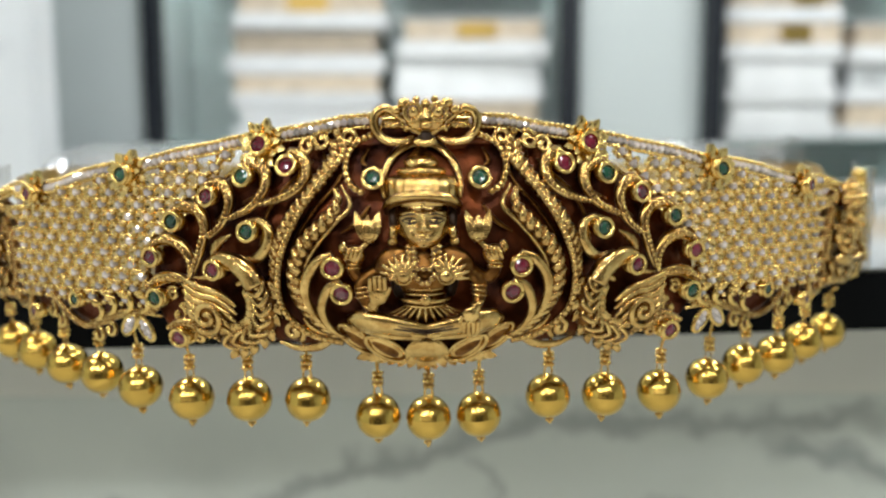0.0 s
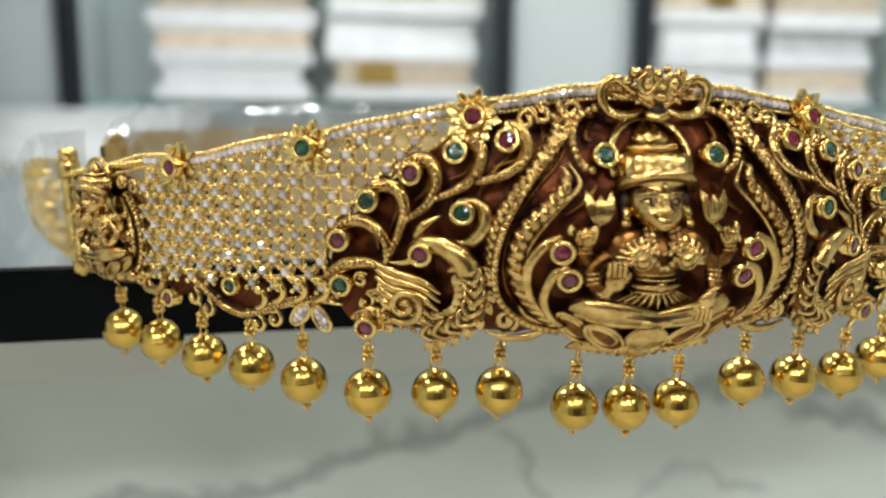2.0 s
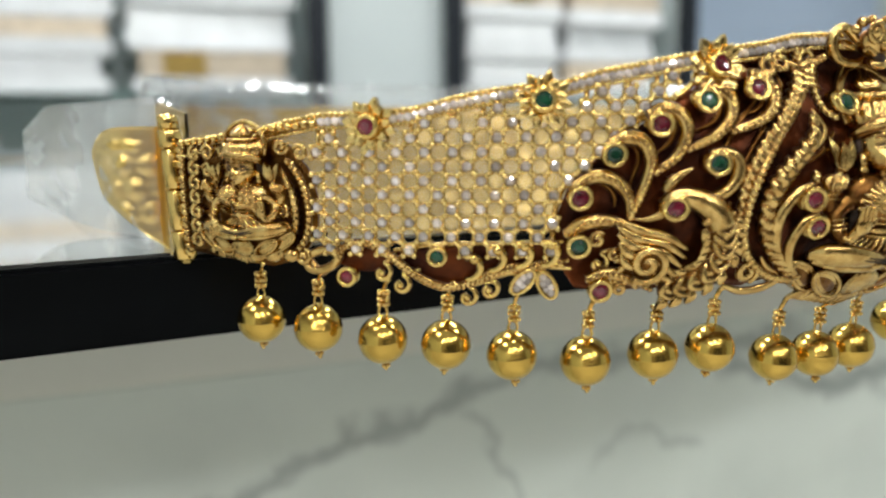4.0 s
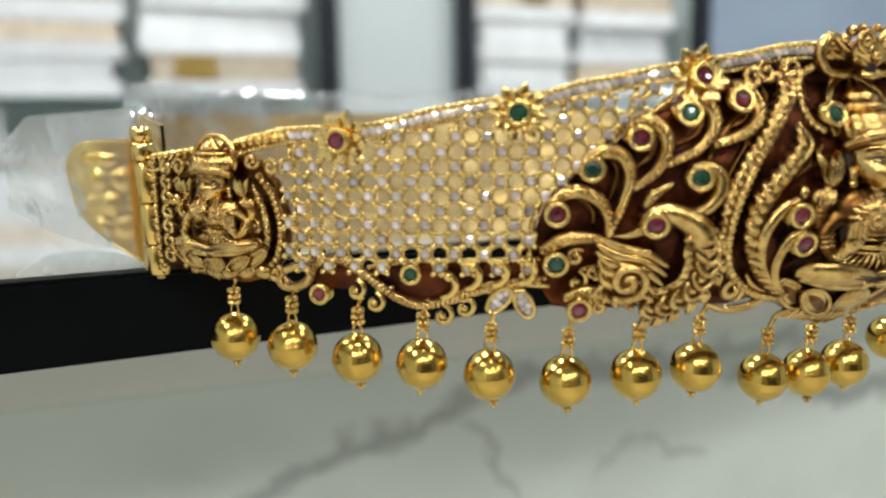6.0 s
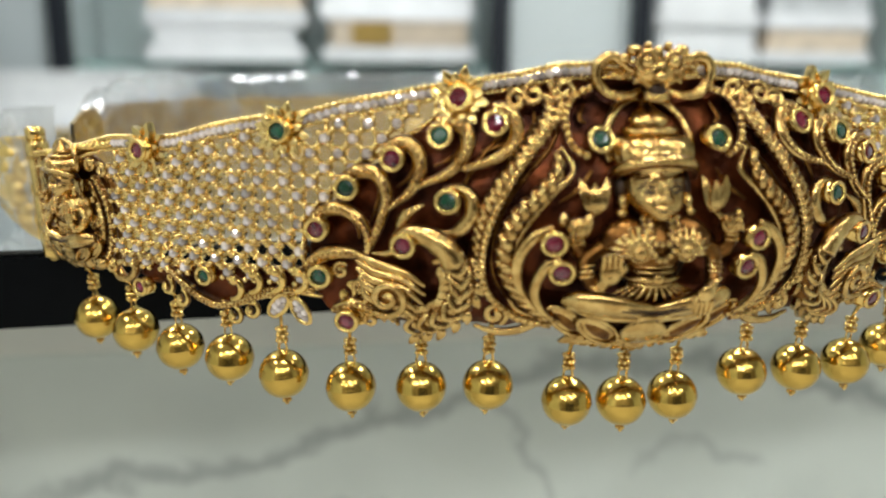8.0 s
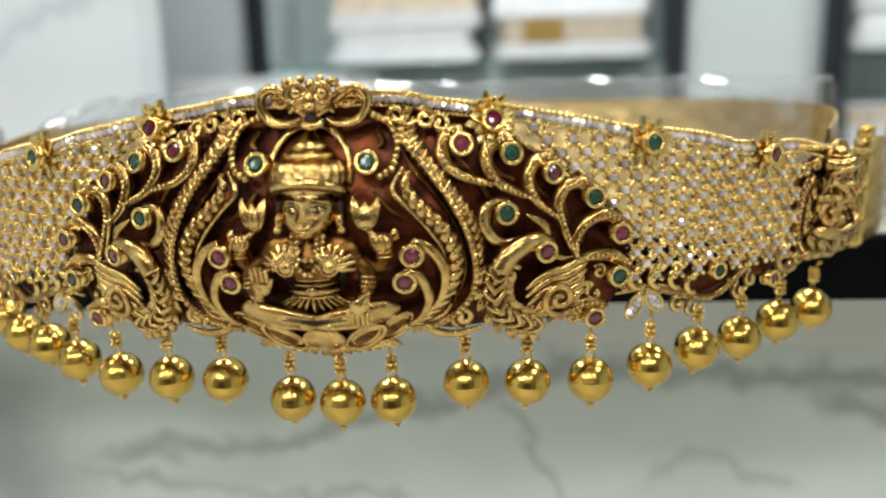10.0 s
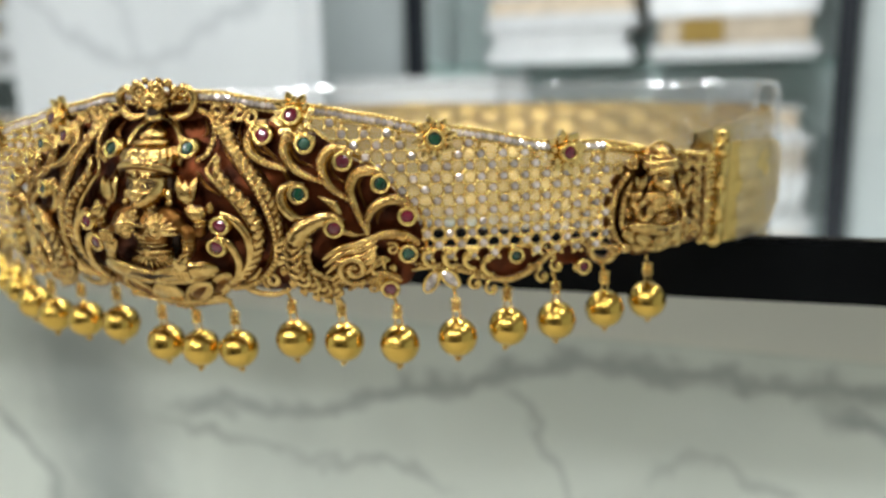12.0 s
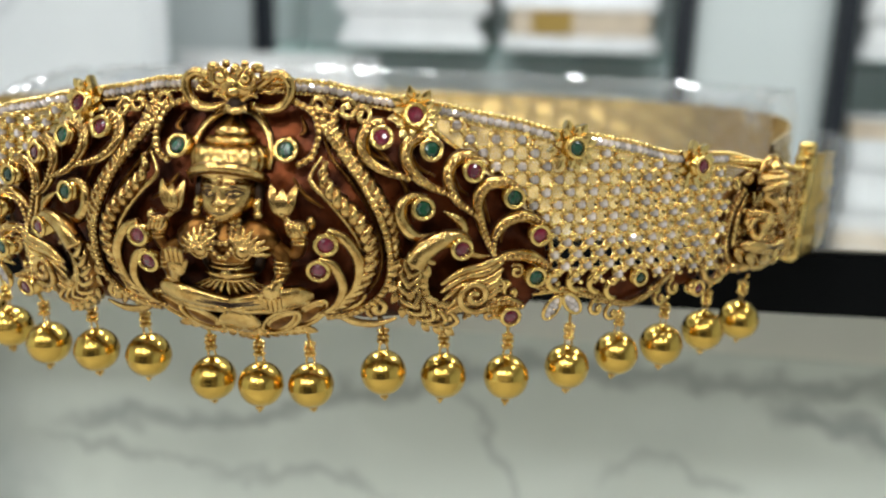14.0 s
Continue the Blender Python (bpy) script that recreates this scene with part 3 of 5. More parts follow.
for sg in (-1, 1):
    # curls of the fan, each ending round its stone
    for ctrl in (
        [(31.8, 49.4), (27.3, 50.8), (24.3, 53.0), (23.4, 56.0), (25.0, 58.8), (27.5, 59.4)],
        [(39.2, 46.4), (34.4, 48.7), (31.7, 52.1), (31.8, 55.4), (34.3, 57.1), (36.7, 56.8)],
        [(44.5, 42.4), (41.0, 45.2), (39.3, 49.4), (40.4, 52.4), (43.1, 53.5), (46.1, 52.4)],
        [(48.3, 34.9), (46.3, 39.7), (45.2, 44.4), (46.8, 47.8), (50.4, 48.5), (53.2, 47.1)],
        [(48.5, 34.5), (48.7, 37.8), (50.9, 40.7), (54.6, 41.9), (58.8, 40.2)],
        [(48.7, 33.1), (51.8, 33.9), (55.9, 33.7), (59.8, 31.6)],
        [(43.5, 21.0), (47.3, 23.0), (51.4, 24.2), (55.3, 23.1)],
    ):
        strand(ctrl, [0.6, 1.0, 1.3, 1.35, 0.9], sg, 60, 0.9, rope=0)
        bead_band(ctrl, 0.58, sg, 2.0, 0.9, name="beaded_edge")
        (sx, sy), (ex, ey) = ctrl[-1], ctrl[-3]
        core = ((sx + ex) / 2 - 0.4, (sy + ey) / 2 - 1.6)
        strand([(core[0] + (x - core[0]) * 0.62, core[1] + (y - core[1]) * 0.62) for x, y in ctrl[:-1]], [0.2, 0.5, 0.6, 0.3], sg, 40, -1.0, rope=0, name="inner_wire", mat=GOLD_OXIDISED)
    strand([(38.0, 39.1), (33.7, 38.2), (30.7, 41.2), (30.7, 44.6), (32.8, 46.0), (35.4, 45.9)], [0.3, 1.2, 1.3, 1.0, 0.5], sg, rope=0)
    # the tall framing bands
    bead_band([(17.6, 63.0), (16.2, 59.0), (20.1, 53.5), (24.5, 46.9), (27.7, 39.5), (28.7, 32.6), (27.3, 27.4), (22.4, 23.1), (16.5, 21.6)], 0.78, sg, 1.6, 0.78, rail=0.9)
    strand([(18.4, 61.7), (18.0, 57.9), (21.5, 52.4), (25.7, 46.9), (28.9, 40.6), (29.9, 33.1)], [0.8, 1.5, 1.3, 1.0, 0.6], sg, 120, 1.0, rope=2, pitch=1.7, name="feather_band", groove=0.35)
    strand([(17.0, 52.4), (16.8, 49.1), (19.5, 45.4), (22.8, 41.8), (24.9, 37.2), (24.8, 32.4), (22.5, 27.8), (18.7, 23.9), (15.3, 22.3)], [0.5, 1.3, 1.5, 1.3, 1.0, 0.6], sg, 160, 1.4, rope=2, pitch=2.1, name="twisted_leaf_band", groove=0.35)
    strand([(16.2, 53.0), (14.3, 49.1), (17.2, 45.8), (20.5, 41.8), (22.9, 37.3), (23.1, 32.1), (20.6, 26.9), (17.2, 23.5)], [0.3, 0.6, 0.6, 0.5, 0.4], sg, rope=0, name="inner_wire")
    strand([(17.4, 39.8), (20.6, 38.1), (23.0, 33.8), (22.3, 28.6), (19.1, 24.6), (16.0, 22.3)], [0.8, 1.05, 1.15, 0.95, 0.7, 0.3], sg, rope=0, d=1.6, name="crescent_scroll")
    strand([(15.9, 34.5), (18.5, 33.0), (20.0, 28.7), (18.7, 25.0), (16.4, 23.0)], [0.7, 0.95, 0.95, 0.65, 0.3], sg, rope=0, d=1.9, name="crescent_scroll")
    for ctrl in (
        [(20.6, 59.5), (20.4, 56.5), (23.4, 51.6), (27.2, 46.0), (30.0, 39.5)],
        [(15.6, 58.0), (17.6, 53.0), (21.6, 48.2), (25.2, 42.5), (27.0, 36.0), (26.6, 30.5), (23.6, 25.5)],
        [(30.4, 37.0), (31.0, 31.0), (29.5, 26.0)],
        [(33.0, 41.0), (31.6, 47.0), (28.4, 52.0), (22.5, 57.6)],
        [(10.8, 49.0), (13.0, 46.0), (16.4, 43.6)],
        [(11.5, 60.0), (12.6, 57.6), (11.6, 56.6)],
    ):
        strand(ctrl, [0.25, 0.5, 0.5, 0.2], sg, 40, -1.1, rope=0, name="engraved_ridge", mat=GOLD_OXIDISED)
    bead_band([(11.0, 62.4), (14.1, 60.8), (15.5, 57.3), (14.5, 53.2), (12.2, 51.6)], 0.75, sg, 1.3, 0.8, rail=0.6)
    for c, st in (([(20.5, 61.5)], 20), ([(15.4, 62.0)], 160), ([(23.5, 60.4)], 90)):
        f = Form(True)
        f.tube(spiral(c[0], 0.4, 2.0, 1.3, st, 30, 1.2), [0.75, 0.6, 0.4], 8)
        f.put("curl", DARK_FLANK_GOLD, belt, sg)
    f = Form(True)
    f.tube(spiral([(26.3, 23.8)][0], 0.3, 2.3, 1.4, 100, 36, 1.4), [0.9, 0.7, 0.5], 8)
    f.put("curl", DARK_FLANK_GOLD, belt, sg)
    strand([(29.9, 21.3), (26.1, 20.0), (21.9, 20.4), (18.4, 22.3), (16.4, 23.2)], [0.4, 0.9, 1.0, 0.7, 0.3], sg, rope=0, name="edge_scroll")
    strand([(24.1, 26.8), (22.4, 24.5), (19.0, 22.7)], [0.3, 0.8, 0.4], sg, rope=0, name="edge_scroll")

    # the bird relief, one plain mesh
    f = Form(True)
    f.tube(sweep([(43.1, 36.8), (41.2, 38.1), (38.1, 37.9), (34.8, 35.9), (33.0, 33.0)], 30, 2.2), [1.3, 1.7, 1.9, 2.3, 2.4], 12)
    f.tube(sweep([(42.9, 35.2), (45.3, 34.3), (48.0, 34.3)], 14, 2.0), [0.9, 0.6, 0.1], 8)
    f.tube(sweep([(36.7, 33.5), (34.5, 34.5), (31.7, 35.4)], 14, 3.2), [0.5, 0.7, 0.5], 8)
    body = sweep([(33.0, 33.6), (32.0, 29.6), (33.1, 24.8), (37.0, 21.7), (41.6, 20.5)], 40, 0.8)
    f.slot = 1
    f.tube(body, [2.2, 2.8, 2.7, 2.3, 1.2], 12, 0.7)
    f.slot = 0
    for k in range(8):
        c = body[int(k / 7 * 35)]
        n = body[min(39, int(k / 7 * 35) + 3)] - c
        n = n[:2] / (np.linalg.norm(n[:2]) + 1e-9)
        w = np.array((-n[1], n[0]))
        b0 = c[:2] - n * 0.8
        d = 2.9 - 0.1 * k
        f.tube(sweep([(*(b0 + w * 1.2), d - 0.7), (*(b0 + w * 1.7 + n * 1.2), d), (*(b0 + n * 3.0), d + 0.7), (*(b0 - w * 1.7 + n * 1.2), d), (*(b0 - w * 1.2), d - 0.7)], 20), [0.4, 0.58, 0.4], 9)
        f.leaf(b0, b0 + n * 2.4, 0.9, d - 0.5, d + 0.1, 0.4, 0.0, 8, 6)
    for k in range(9):
        c = body[int(k / 8 * 36)]
        n = body[min(39, int(k / 8 * 36) + 3)] - c
        n = n[:2] / (np.linalg.norm(n[:2]) + 1e-9)
        w = np.array((-n[1], n[0]))
        for e in (-1, 1):
            b0 = c[:2] + w * e * 2.5
            f.leaf(b0 - w * e * 0.5, b0 + n * 2.4 + w * e * 1.2, 0.85, 1.6, 1.8, 0.7, 0.2, 8, 6)
    wing = [(45.0, 26.1)][0]
    f.slot = 1
    f.ball((wing[0], wing[1], 0.8), (4.4, 4.4, 1.5), 0, 16, 8)
    f.ball((wing[0], wing[1], 2.0), (3.0, 3.0, 1.2), 0, 14, 8)
    f.slot = 0
    f.tube(spiral(wing, 0.3, 3.7, 1.75, 40, 60, 3.1), [0.75, 0.75, 0.7], 8)
    for k, ctrl in enumerate((
        [(50.7, 34.2), (46.5, 32.2), (41.9, 31.0), (38.2, 28.7)],
        [(50.6, 33.0), (47.1, 30.8), (42.2, 29.6), (38.2, 27.0)],
        [(50.5, 31.6), (47.6, 29.3), (42.3, 28.0), (38.6, 25.2)],
        [(50.1, 30.1), (48.1, 27.8), (42.7, 26.0), (39.5, 23.4)],
        [(49.7, 28.3), (48.3, 25.9), (43.0, 24.0), (38.9, 21.8)],
    )):
        f.tube(sweep(ctrl, 22, 1.9 + 0.05 * k), [0.35, 0.95, 0.95, 0.8, 0.35], 8)
    for k in range(7):
        ang = radians(-150 + 28 * k)
        f.tube(sweep([(wing[0] + 3.9 * math.cos(ang), wing[1] + 3.9 * math.sin(ang)), (wing[0] + 5.6 * math.cos(ang - 0.25), wing[1] + 5.2 * math.sin(ang - 0.25))], 8, 1.6), [0.75, 0.35], 8)
    f.tube(sweep([(42.7, 39.0), (41.5, 41.3), (38.4, 43.3)], 14, 1.6), [0.9, 1.1, 0.2], 8, 1, 2, 1.0, 0.3)
    f.put("bird_relief", [GOLD_ANTIQUE, GOLD_OXIDISED], belt, sg, "cast gold bird relief with scaled breast and spiral wing")
    for (x, y), r0 in zip([(53.8, 30.5), (48.8, 21.0), (41.4, 22.7), (50.5, 27.6)], (1.6, 1.4, 1.3, 1.2)):
        f = Form(True)
        f.tube(spiral((x, y), 0.3, r0, 1.3, 30, 24, 0.8), [0.6, 0.5, 0.35], 8)
        f.put("curl", DARK_FLANK_GOLD, belt, sg)


FIGURE_METALS = [GOLD_ANTIQUE, GOLD_OXIDISED, PATINA]


# ---- the seated relief figure in the middle, one plain mesh ----
def face_depth(x, h):
    """How far the face stands out at (x, h): an egg with brow, nose, eyes, lips and chin."""
    w = np.interp(h, [15.2, 16.0, 17.0, 18.5, 20.5, 22.5, 25.4], [1.4, 2.7, 3.8, 4.7, 5.2, 5.3, 5.1])
    q = np.clip(np.abs(x) / w, 0, 1)
    d = 1.5 + np.interp(h, [15.2, 16.2, 17.5, 20, 22, 25.4], [2.6, 4.2, 4.8, 5.0, 5.0, 4.6]) * (1 - q ** 2) ** 0.55
    ax = np.abs(x)

    def bump(cx, cy, sx, sy):
        return np.exp(-((ax - cx) / sx) ** 2 - ((h - cy) / sy) ** 2)

    d += np.interp(h, [18.6, 19.1, 19.6, 22.4, 23.2], [0, 1.3, 1.5, 0.45, 0.0]) * np.exp(-(x / np.interp(h, [19.2, 22], [0.85, 0.5])) ** 2)
    d += 0.5 * bump(0.95, 19.25, 0.45, 0.4) - 0.75 * bump(2.35, 20.95, 1.45, 0.8) + 0.8 * bump(2.35, 20.9, 0.95, 0.42)
    d += 0.5 * np.exp(-((h - (22.45 - 0.13 * (ax - 2.2) ** 2)) / 0.34) ** 2) * np.exp(-((ax - 2.5) / 1.9) ** 4)
    d += 0.45 * bump(2.9, 18.7, 1.3, 1.3) + 0.5 * bump(0, 17.8, 1.25, 0.26) + 0.55 * bump(0, 17.1, 1.05, 0.28) + 0.45 * bump(0, 16.0, 0.9, 0.55)
    return d, w


def seated_figure(f, a0, h0, k, d0):
    """A seated figure on a lotus; k scales it, (a0, h0) is the middle of its seat."""
    def P(a, h, d=0.0):
        return (a0 + k * a, h0 + k * h, d0 + k * d)

    def ball(a, h, d, r, rot=0, nu=14, nv=10):
        f.ball(P(a, h, d), tuple(k * q for q in r), rot, nu, nv)

    def tube(pts, r, n=20, sides=8, **kw):
        f.tube(sweep([P(*p) for p in pts], n), [k * q for q in r], sides, **kw)

    def lathe(d, squash, prof, lobes=0, nu=72):
        """A body of rings (height, radius, lobe depth) round the upright axis."""
        ph = np.arange(nu) * 2 * np.pi / nu
        pts = []
        for h, r, amp in prof:
            rad = r * (1 - amp + amp * np.abs(np.cos(ph * lobes / 2)) * 1.6)
            pts += [P(x, h, y) for x, y in zip(rad * np.cos(ph), d + squash * rad * np.sin(ph))]
        f.add(pts, [(m * nu + j, (m + 1) * nu + j, (m + 1) * nu + (j + 1) % nu, m * nu + (j + 1) % nu) for m in range(len(prof) - 1) for j in range(nu)])

    # halo and domed headdress with drooping petals, a brim and a peaked knot
    tube([(7.5 * math.cos(t), 27.4 + 8.4 * math.sin(t), 1.6) for t in np.linspace(-0.3, math.pi + 0.3, 13)], [0.5, 0.8, 0.9, 0.8, 0.5], 60, 10)
    lathe(2.2, 0.78, [(23.6, 5.6, 0), (24.4, 6.4, 0), (25.3, 6.8, 0.03), (26.4, 6.95, 0.06), (27.4, 6.9, 0.12), (28.3, 6.5, 0.17), (28.9, 6.0, 0.2), (29.3, 5.0, 0.12), (29.5, 4.0, 0)], 22)
    lathe(2.4, 0.8, [(29.2, 3.6, 0), (29.5, 4.5, 0), (29.9, 4.9, 0), (30.3, 4.9, 0), (30.7, 4.5, 0), (30.9, 3.4, 0)])
    lathe(2.4, 0.8, [(30.7, 2.8, 0), (31.3, 3.4, 0), (31.8, 3.5, 0), (32.5, 3.0, 0), (33.3, 2.2, 0), (34.0, 1.4, 0), (34.4, 1.0, 0), (34.8, 1.0, 0), (35.2, 0.6, 0), (35.3, 0.0, 0)])
    rim = [(7.1 * math.sin(t), 22.9 + 2.9 * math.cos(t), 2.0 + 5.6 * math.cos(t)) for t in np.linspace(-1.5, 1.5, 13)]
    tube(rim, [0.6, 0.85, 0.9, 0.85, 0.6], 50, 10)
    f.slot = 1
    tube([(x * 0.97, h - 1.0, d - 0.2) for x, h, d in rim], [0.3, 0.4, 0.3], 40)
    f.slot = 2
    ball(0, 25.9, 7.9, (0.75, 0.75, 0.5))
    f.slot = 0
    ball(0, 23.7, 7.0, (0.5, 0.5, 0.4))

    # face
    n, m, pts = 46, 44, []
    for i in range(n):
        h = 15.2 + 10.2 * i / (n - 1)
        for j in range(m):
            q = math.sin(math.pi * (j / (m - 1) - 0.5))
            w = float(face_depth(0.0, h)[1])
            pts.append(P(q * w, h, float(face_depth(q * w, h)[0])))
    f.add(pts, [(i * m + j, i * m + j + 1, (i + 1) * m + j + 1, (i + 1) * m + j) for i in range(n - 1) for j in range(m - 1)])
    ball(0, 16.2, 1.8, (2.4, 1.5, 2.2))
    f.slot = 2
    for s in (-1, 1):
        for lid in ([(0.95, 20.75), (1.7, 21.35), (2.5, 21.45), (3.4, 21.15), (3.9, 20.8)], [(1.1, 20.7), (2.3, 20.4), (3.6, 20.75)]):
            tube([(s * x, h, float(face_depth(x, h)[0]) - 0.02) for x, h in lid], [0.1, 0.28, 0.1], 16, 6)
        ball(s * 2.35, 20.9, float(face_depth(2.35, 20.9)[0]) - 0.1, (0.34, 0.34, 0.2), 0, 8, 6)
        tube([(s * x, h, float(face_depth(x, h)[0]) - 0.04) for x, h in [(1.0, 22.0), (2.3, 22.25), (4.2, 21.4)]], [0.08, 0.24, 0.08], 14, 6)
        ball(s * 5.6, 21.4, 1.4, (0.9, 2.9, 1.3))
    tube([(x, 17.45 + 0.06 * x * x, float(face_depth(x, 17.45)[0])) for x in (-1.7, -0.8, 0, 0.8, 1.7)], [0.08, 0.22, 0.08], 12, 6)
    ball(0, 9.0, 0.6, (6.5, 6.2, 1.0))

    for s in (-1, 1):
        f.slot = 0
        ball(s * 5.5, 18.6, 2.2, (0.9, 1.5, 1.0))
        ball(s * 5.7, 16.8, 2.4, (1.0, 0.9, 0.9))
        # shoulders with feathered collars that spread from a breast disc
        f.slot = 1
        ball(s * 5.6, 12.7, 2.3, (4.2, 3.1, 2.8), s * -28)
        f.slot = 0
        for q in range(8):
            t = radians(-10 + 20 * q)
            c = (s * 3.8, 10.6)
            e = (c[0] + s * 4.5 * math.cos(t), c[1] + 4.3 * math.sin(t))
            tube([(*c, 5.5), ((c[0] + e[0]) / 2, (c[1] + e[1]) / 2, 5.5), (*e, 4.1)], [0.3, 0.55, 0.35], 10, 8)
        ball(s * 3.8, 10.6, 5.7, (1.25, 1.25, 0.8))
        tube([(s * 3.8 + 1.5 * math.cos(t), 10.6 + 1.5 * math.sin(t), 5.8) for t in np.linspace(0, 2 * math.pi, 13)], [0.25] * 3, 24, 6)
        # rear arm to a raised fist that holds a bud
        f.slot = 1
        tube([(s * 8.2, 11.6, 1.6), (s * 11.4, 9.6, 1.8), (s * 13.0, 11.4, 2.4), (s * 12.9, 13.6, 3.0)], [1.5, 1.4, 1.3, 1.1], 22)
        f.slot = 0
        ball(s * 12.7, 14.5, 3.2, (2.1, 1.8, 1.5), s * 15)
        for q in range(4):
            ball(s * (11.4 + 0.8 * q), 14.9 - 0.1 * q, 4.4, (0.45, 1.5, 0.7), s * 18, 8, 6)
        for hh in (11.9, 12.7):
            ball(s * 13.0, hh, 2.8, (1.6, 0.42, 1.4))
        ball(s * 15.0, 15.6, 2.0, (1.0, 1.3, 0.9))
        for tip, base, w, dd in ((8.0, 9.6, 1.0, 2.6), (12.6, 10.6, 1.0, 2.6), (10.2, 10.1, 1.25, 3.0)):
            f.leaf(P(s * base, 16.8)[:2], P(s * tip, 22.6 if tip != 10.2 else 21.8)[:2], k * w, d0 + k * dd, d0 + k * (dd + 0.6), k * 0.7, k * 0.3)
        ball(s * 10.1, 17.4, 2.4, (1.3, 1.1, 1.1))
        tube([(s * 10.2, 16.8, 2.3), (s * 11.8, 15.2, 2.6)], [0.6, 0.6], 8)
        # folded legs under a pleated skirt
        leg = [(s * -2.0, -0.8, 5.0), (s * 3.0, 0.0, 5.3), (s * 8.0, 0.9, 4.8), (s * 12.0, 1.4, 3.7), (s * 14.9, 1.4, 2.6)]
        tube(leg, [1.0, 1.7, 2.2, 2.5, 2.2, 0.8], 40, 16, flat=0.8)
        f.slot = 2
        for q in (-1.1, -0.3, 0.5, 1.2):
            tube([(x, h + q * (0.5 + 0.55 * i / 4), d + 1.25 * math.cos(q) + 0.25 * (i > 0)) for i, (x, h, d) in enumerate(leg[:4])], [0.1, 0.28, 0.06], 20, 6)
        f.slot = 0
        tube([(s * 14.2, 0.2, 3.4), (s * 8.0, -1.4, 5.0), (s * 1.0, -2.0, 5.8)], [0.5, 0.9, 0.6], 20)
        ball(s * 1.5, -1.3, 6.2, (1.7, 0.7, 0.8), s * 8)
    f.slot = 1
    lathe(1.3, 0.62, [(0.5, 4.2, 0), (3.0, 3.7, 0), (5.0, 3.7, 0), (7.0, 4.2, 0), (9.0, 5.2, 0), (11.0, 5.6, 0), (13.0, 5.0, 0), (14.6, 2.6, 0), (16.5, 2.2, 0)], 0, 24)
    f.slot = 0
    for hh, w, r in ((8.2, 4.0, 0.28), (7.2, 4.2, 0.3), (5.9, 4.9, 0.6), (4.8, 4.4, 0.35)):
        tube([(w * math.sin(t), hh - 0.5 * math.cos(t), 1.3 + w * 0.72 * math.cos(t)) for t in np.linspace(-1.4, 1.4, 9)], [r * 0.7, r, r * 0.7], 24)
    ball(0, 5.6, 4.9, (1.1, 1.1, 0.7))
    for q in range(-5, 6):
        tube([(q * 0.7, 4.4, 4.2 - 0.05 * q * q), (q * 1.3, 2.8, 4.9 - 0.06 * q * q), (q * 1.9, 1.2, 4.9 - 0.05 * q * q)], [0.25, 0.36, 0.2], 8, 6)
    for w, dep in ((2.7, 7.6), (1.7, 4.6)):
        beads(f, sweep([P(-w, 16.0, 3.8), P(-w * 0.95, 12.4, 5.2), P(0, 16.6 - dep, 5.4), P(w * 0.95, 12.4, 5.2), P(w, 16.0, 3.8)], 40), 0.58 * k, 0.95)
    # one palm raised, one lowered
    for s, elbow, wrist, palm, up in ((-1, (11.3, 7.4), (9.9, 4.0), (8.3, 7.0), 1), (1, (9.9, 7.6), (9.4, 4.8), (8.1, 2.6), -1)):
        f.slot = 1
        tube([(s * 7.6, 11.8, 2.0), (s * elbow[0], elbow[1] + 1.6, 2.6), (s * elbow[0], elbow[1] - 1.0, 3.6), (s * wrist[0], wrist[1], 5.0)], [1.6, 1.5, 1.35, 1.05], 24)
        f.slot = 0
        for t in (0.0, 0.55, 1.1):
            ball(s * elbow[0], elbow[1] + 0.8 - 1.6 * t, 3.2 + t * 0.7, (1.7, 0.36, 1.5), s * -8)
        ball(s * wrist[0], wrist[1] + 0.4, 5.2, (1.5, 0.5, 1.3), s * 20)
        tube([(s * wrist[0], wrist[1], 5.2), (s * palm[0], palm[1], 6.0)], [1.0, 1.3], 8)
        ball(s * palm[0], palm[1], 6.2, (1.75, 1.9, 0.9))
        for q in range(4):
            x = palm[0] + (q - 1.5) * 0.85
            tube([(s * x, palm[1] + 1.0 * up, 6.5), (s * x, palm[1] + (4.1 - 0.4 * abs(q - 1.5)) * up, 6.7)], [0.5, 0.36], 8, 8)
        tube([(s * (palm[0] - 1.4), palm[1], 6.3), (s * (palm[0] - 2.2), palm[1] + 1.6 * up, 6.5)], [0.55, 0.35], 6)

    # lotus seat: hollow petals over a row of small leaves
    def petal(b, t, w, d, dome=1.3, hollow=True):
        f.leaf(P(*b)[:2], P(*t)[:2], k * w, d0 + k * d, d0 + k * (d + 0.6), k * dome, k * 0.5, 14, 10, 0.9)
        if not hollow:
            return
        b1, ax = np.array(b, float), np.array(t, float) - np.array(b, float)
        side = np.array((-ax[1], ax[0])) / np.linalg.norm(ax)
        ring = [(*(b1 + ax * (0.53 - 0.47 * math.cos(q)) + side * w * 0.8 * math.sin(q)), d + dome * 0.75 + 0.3) for q in np.linspace(0, 2 * math.pi, 17)]
        tube(ring, [0.42, 0.5, 0.42], 36, 8)
        f.slot = 1
        b2, t2 = [tuple(p + (q - p) * u for p, q in zip(b, t)) for u in (0.2, 0.86)]
        f.leaf(P(*b2)[:2], P(*t2)[:2], k * w * 0.5, d0 + k * (d + dome * 0.75), d0 + k * (d + dome * 0.8 + 0.4), k * 0.5, 0.0, 8, 6)
        f.slot = 0

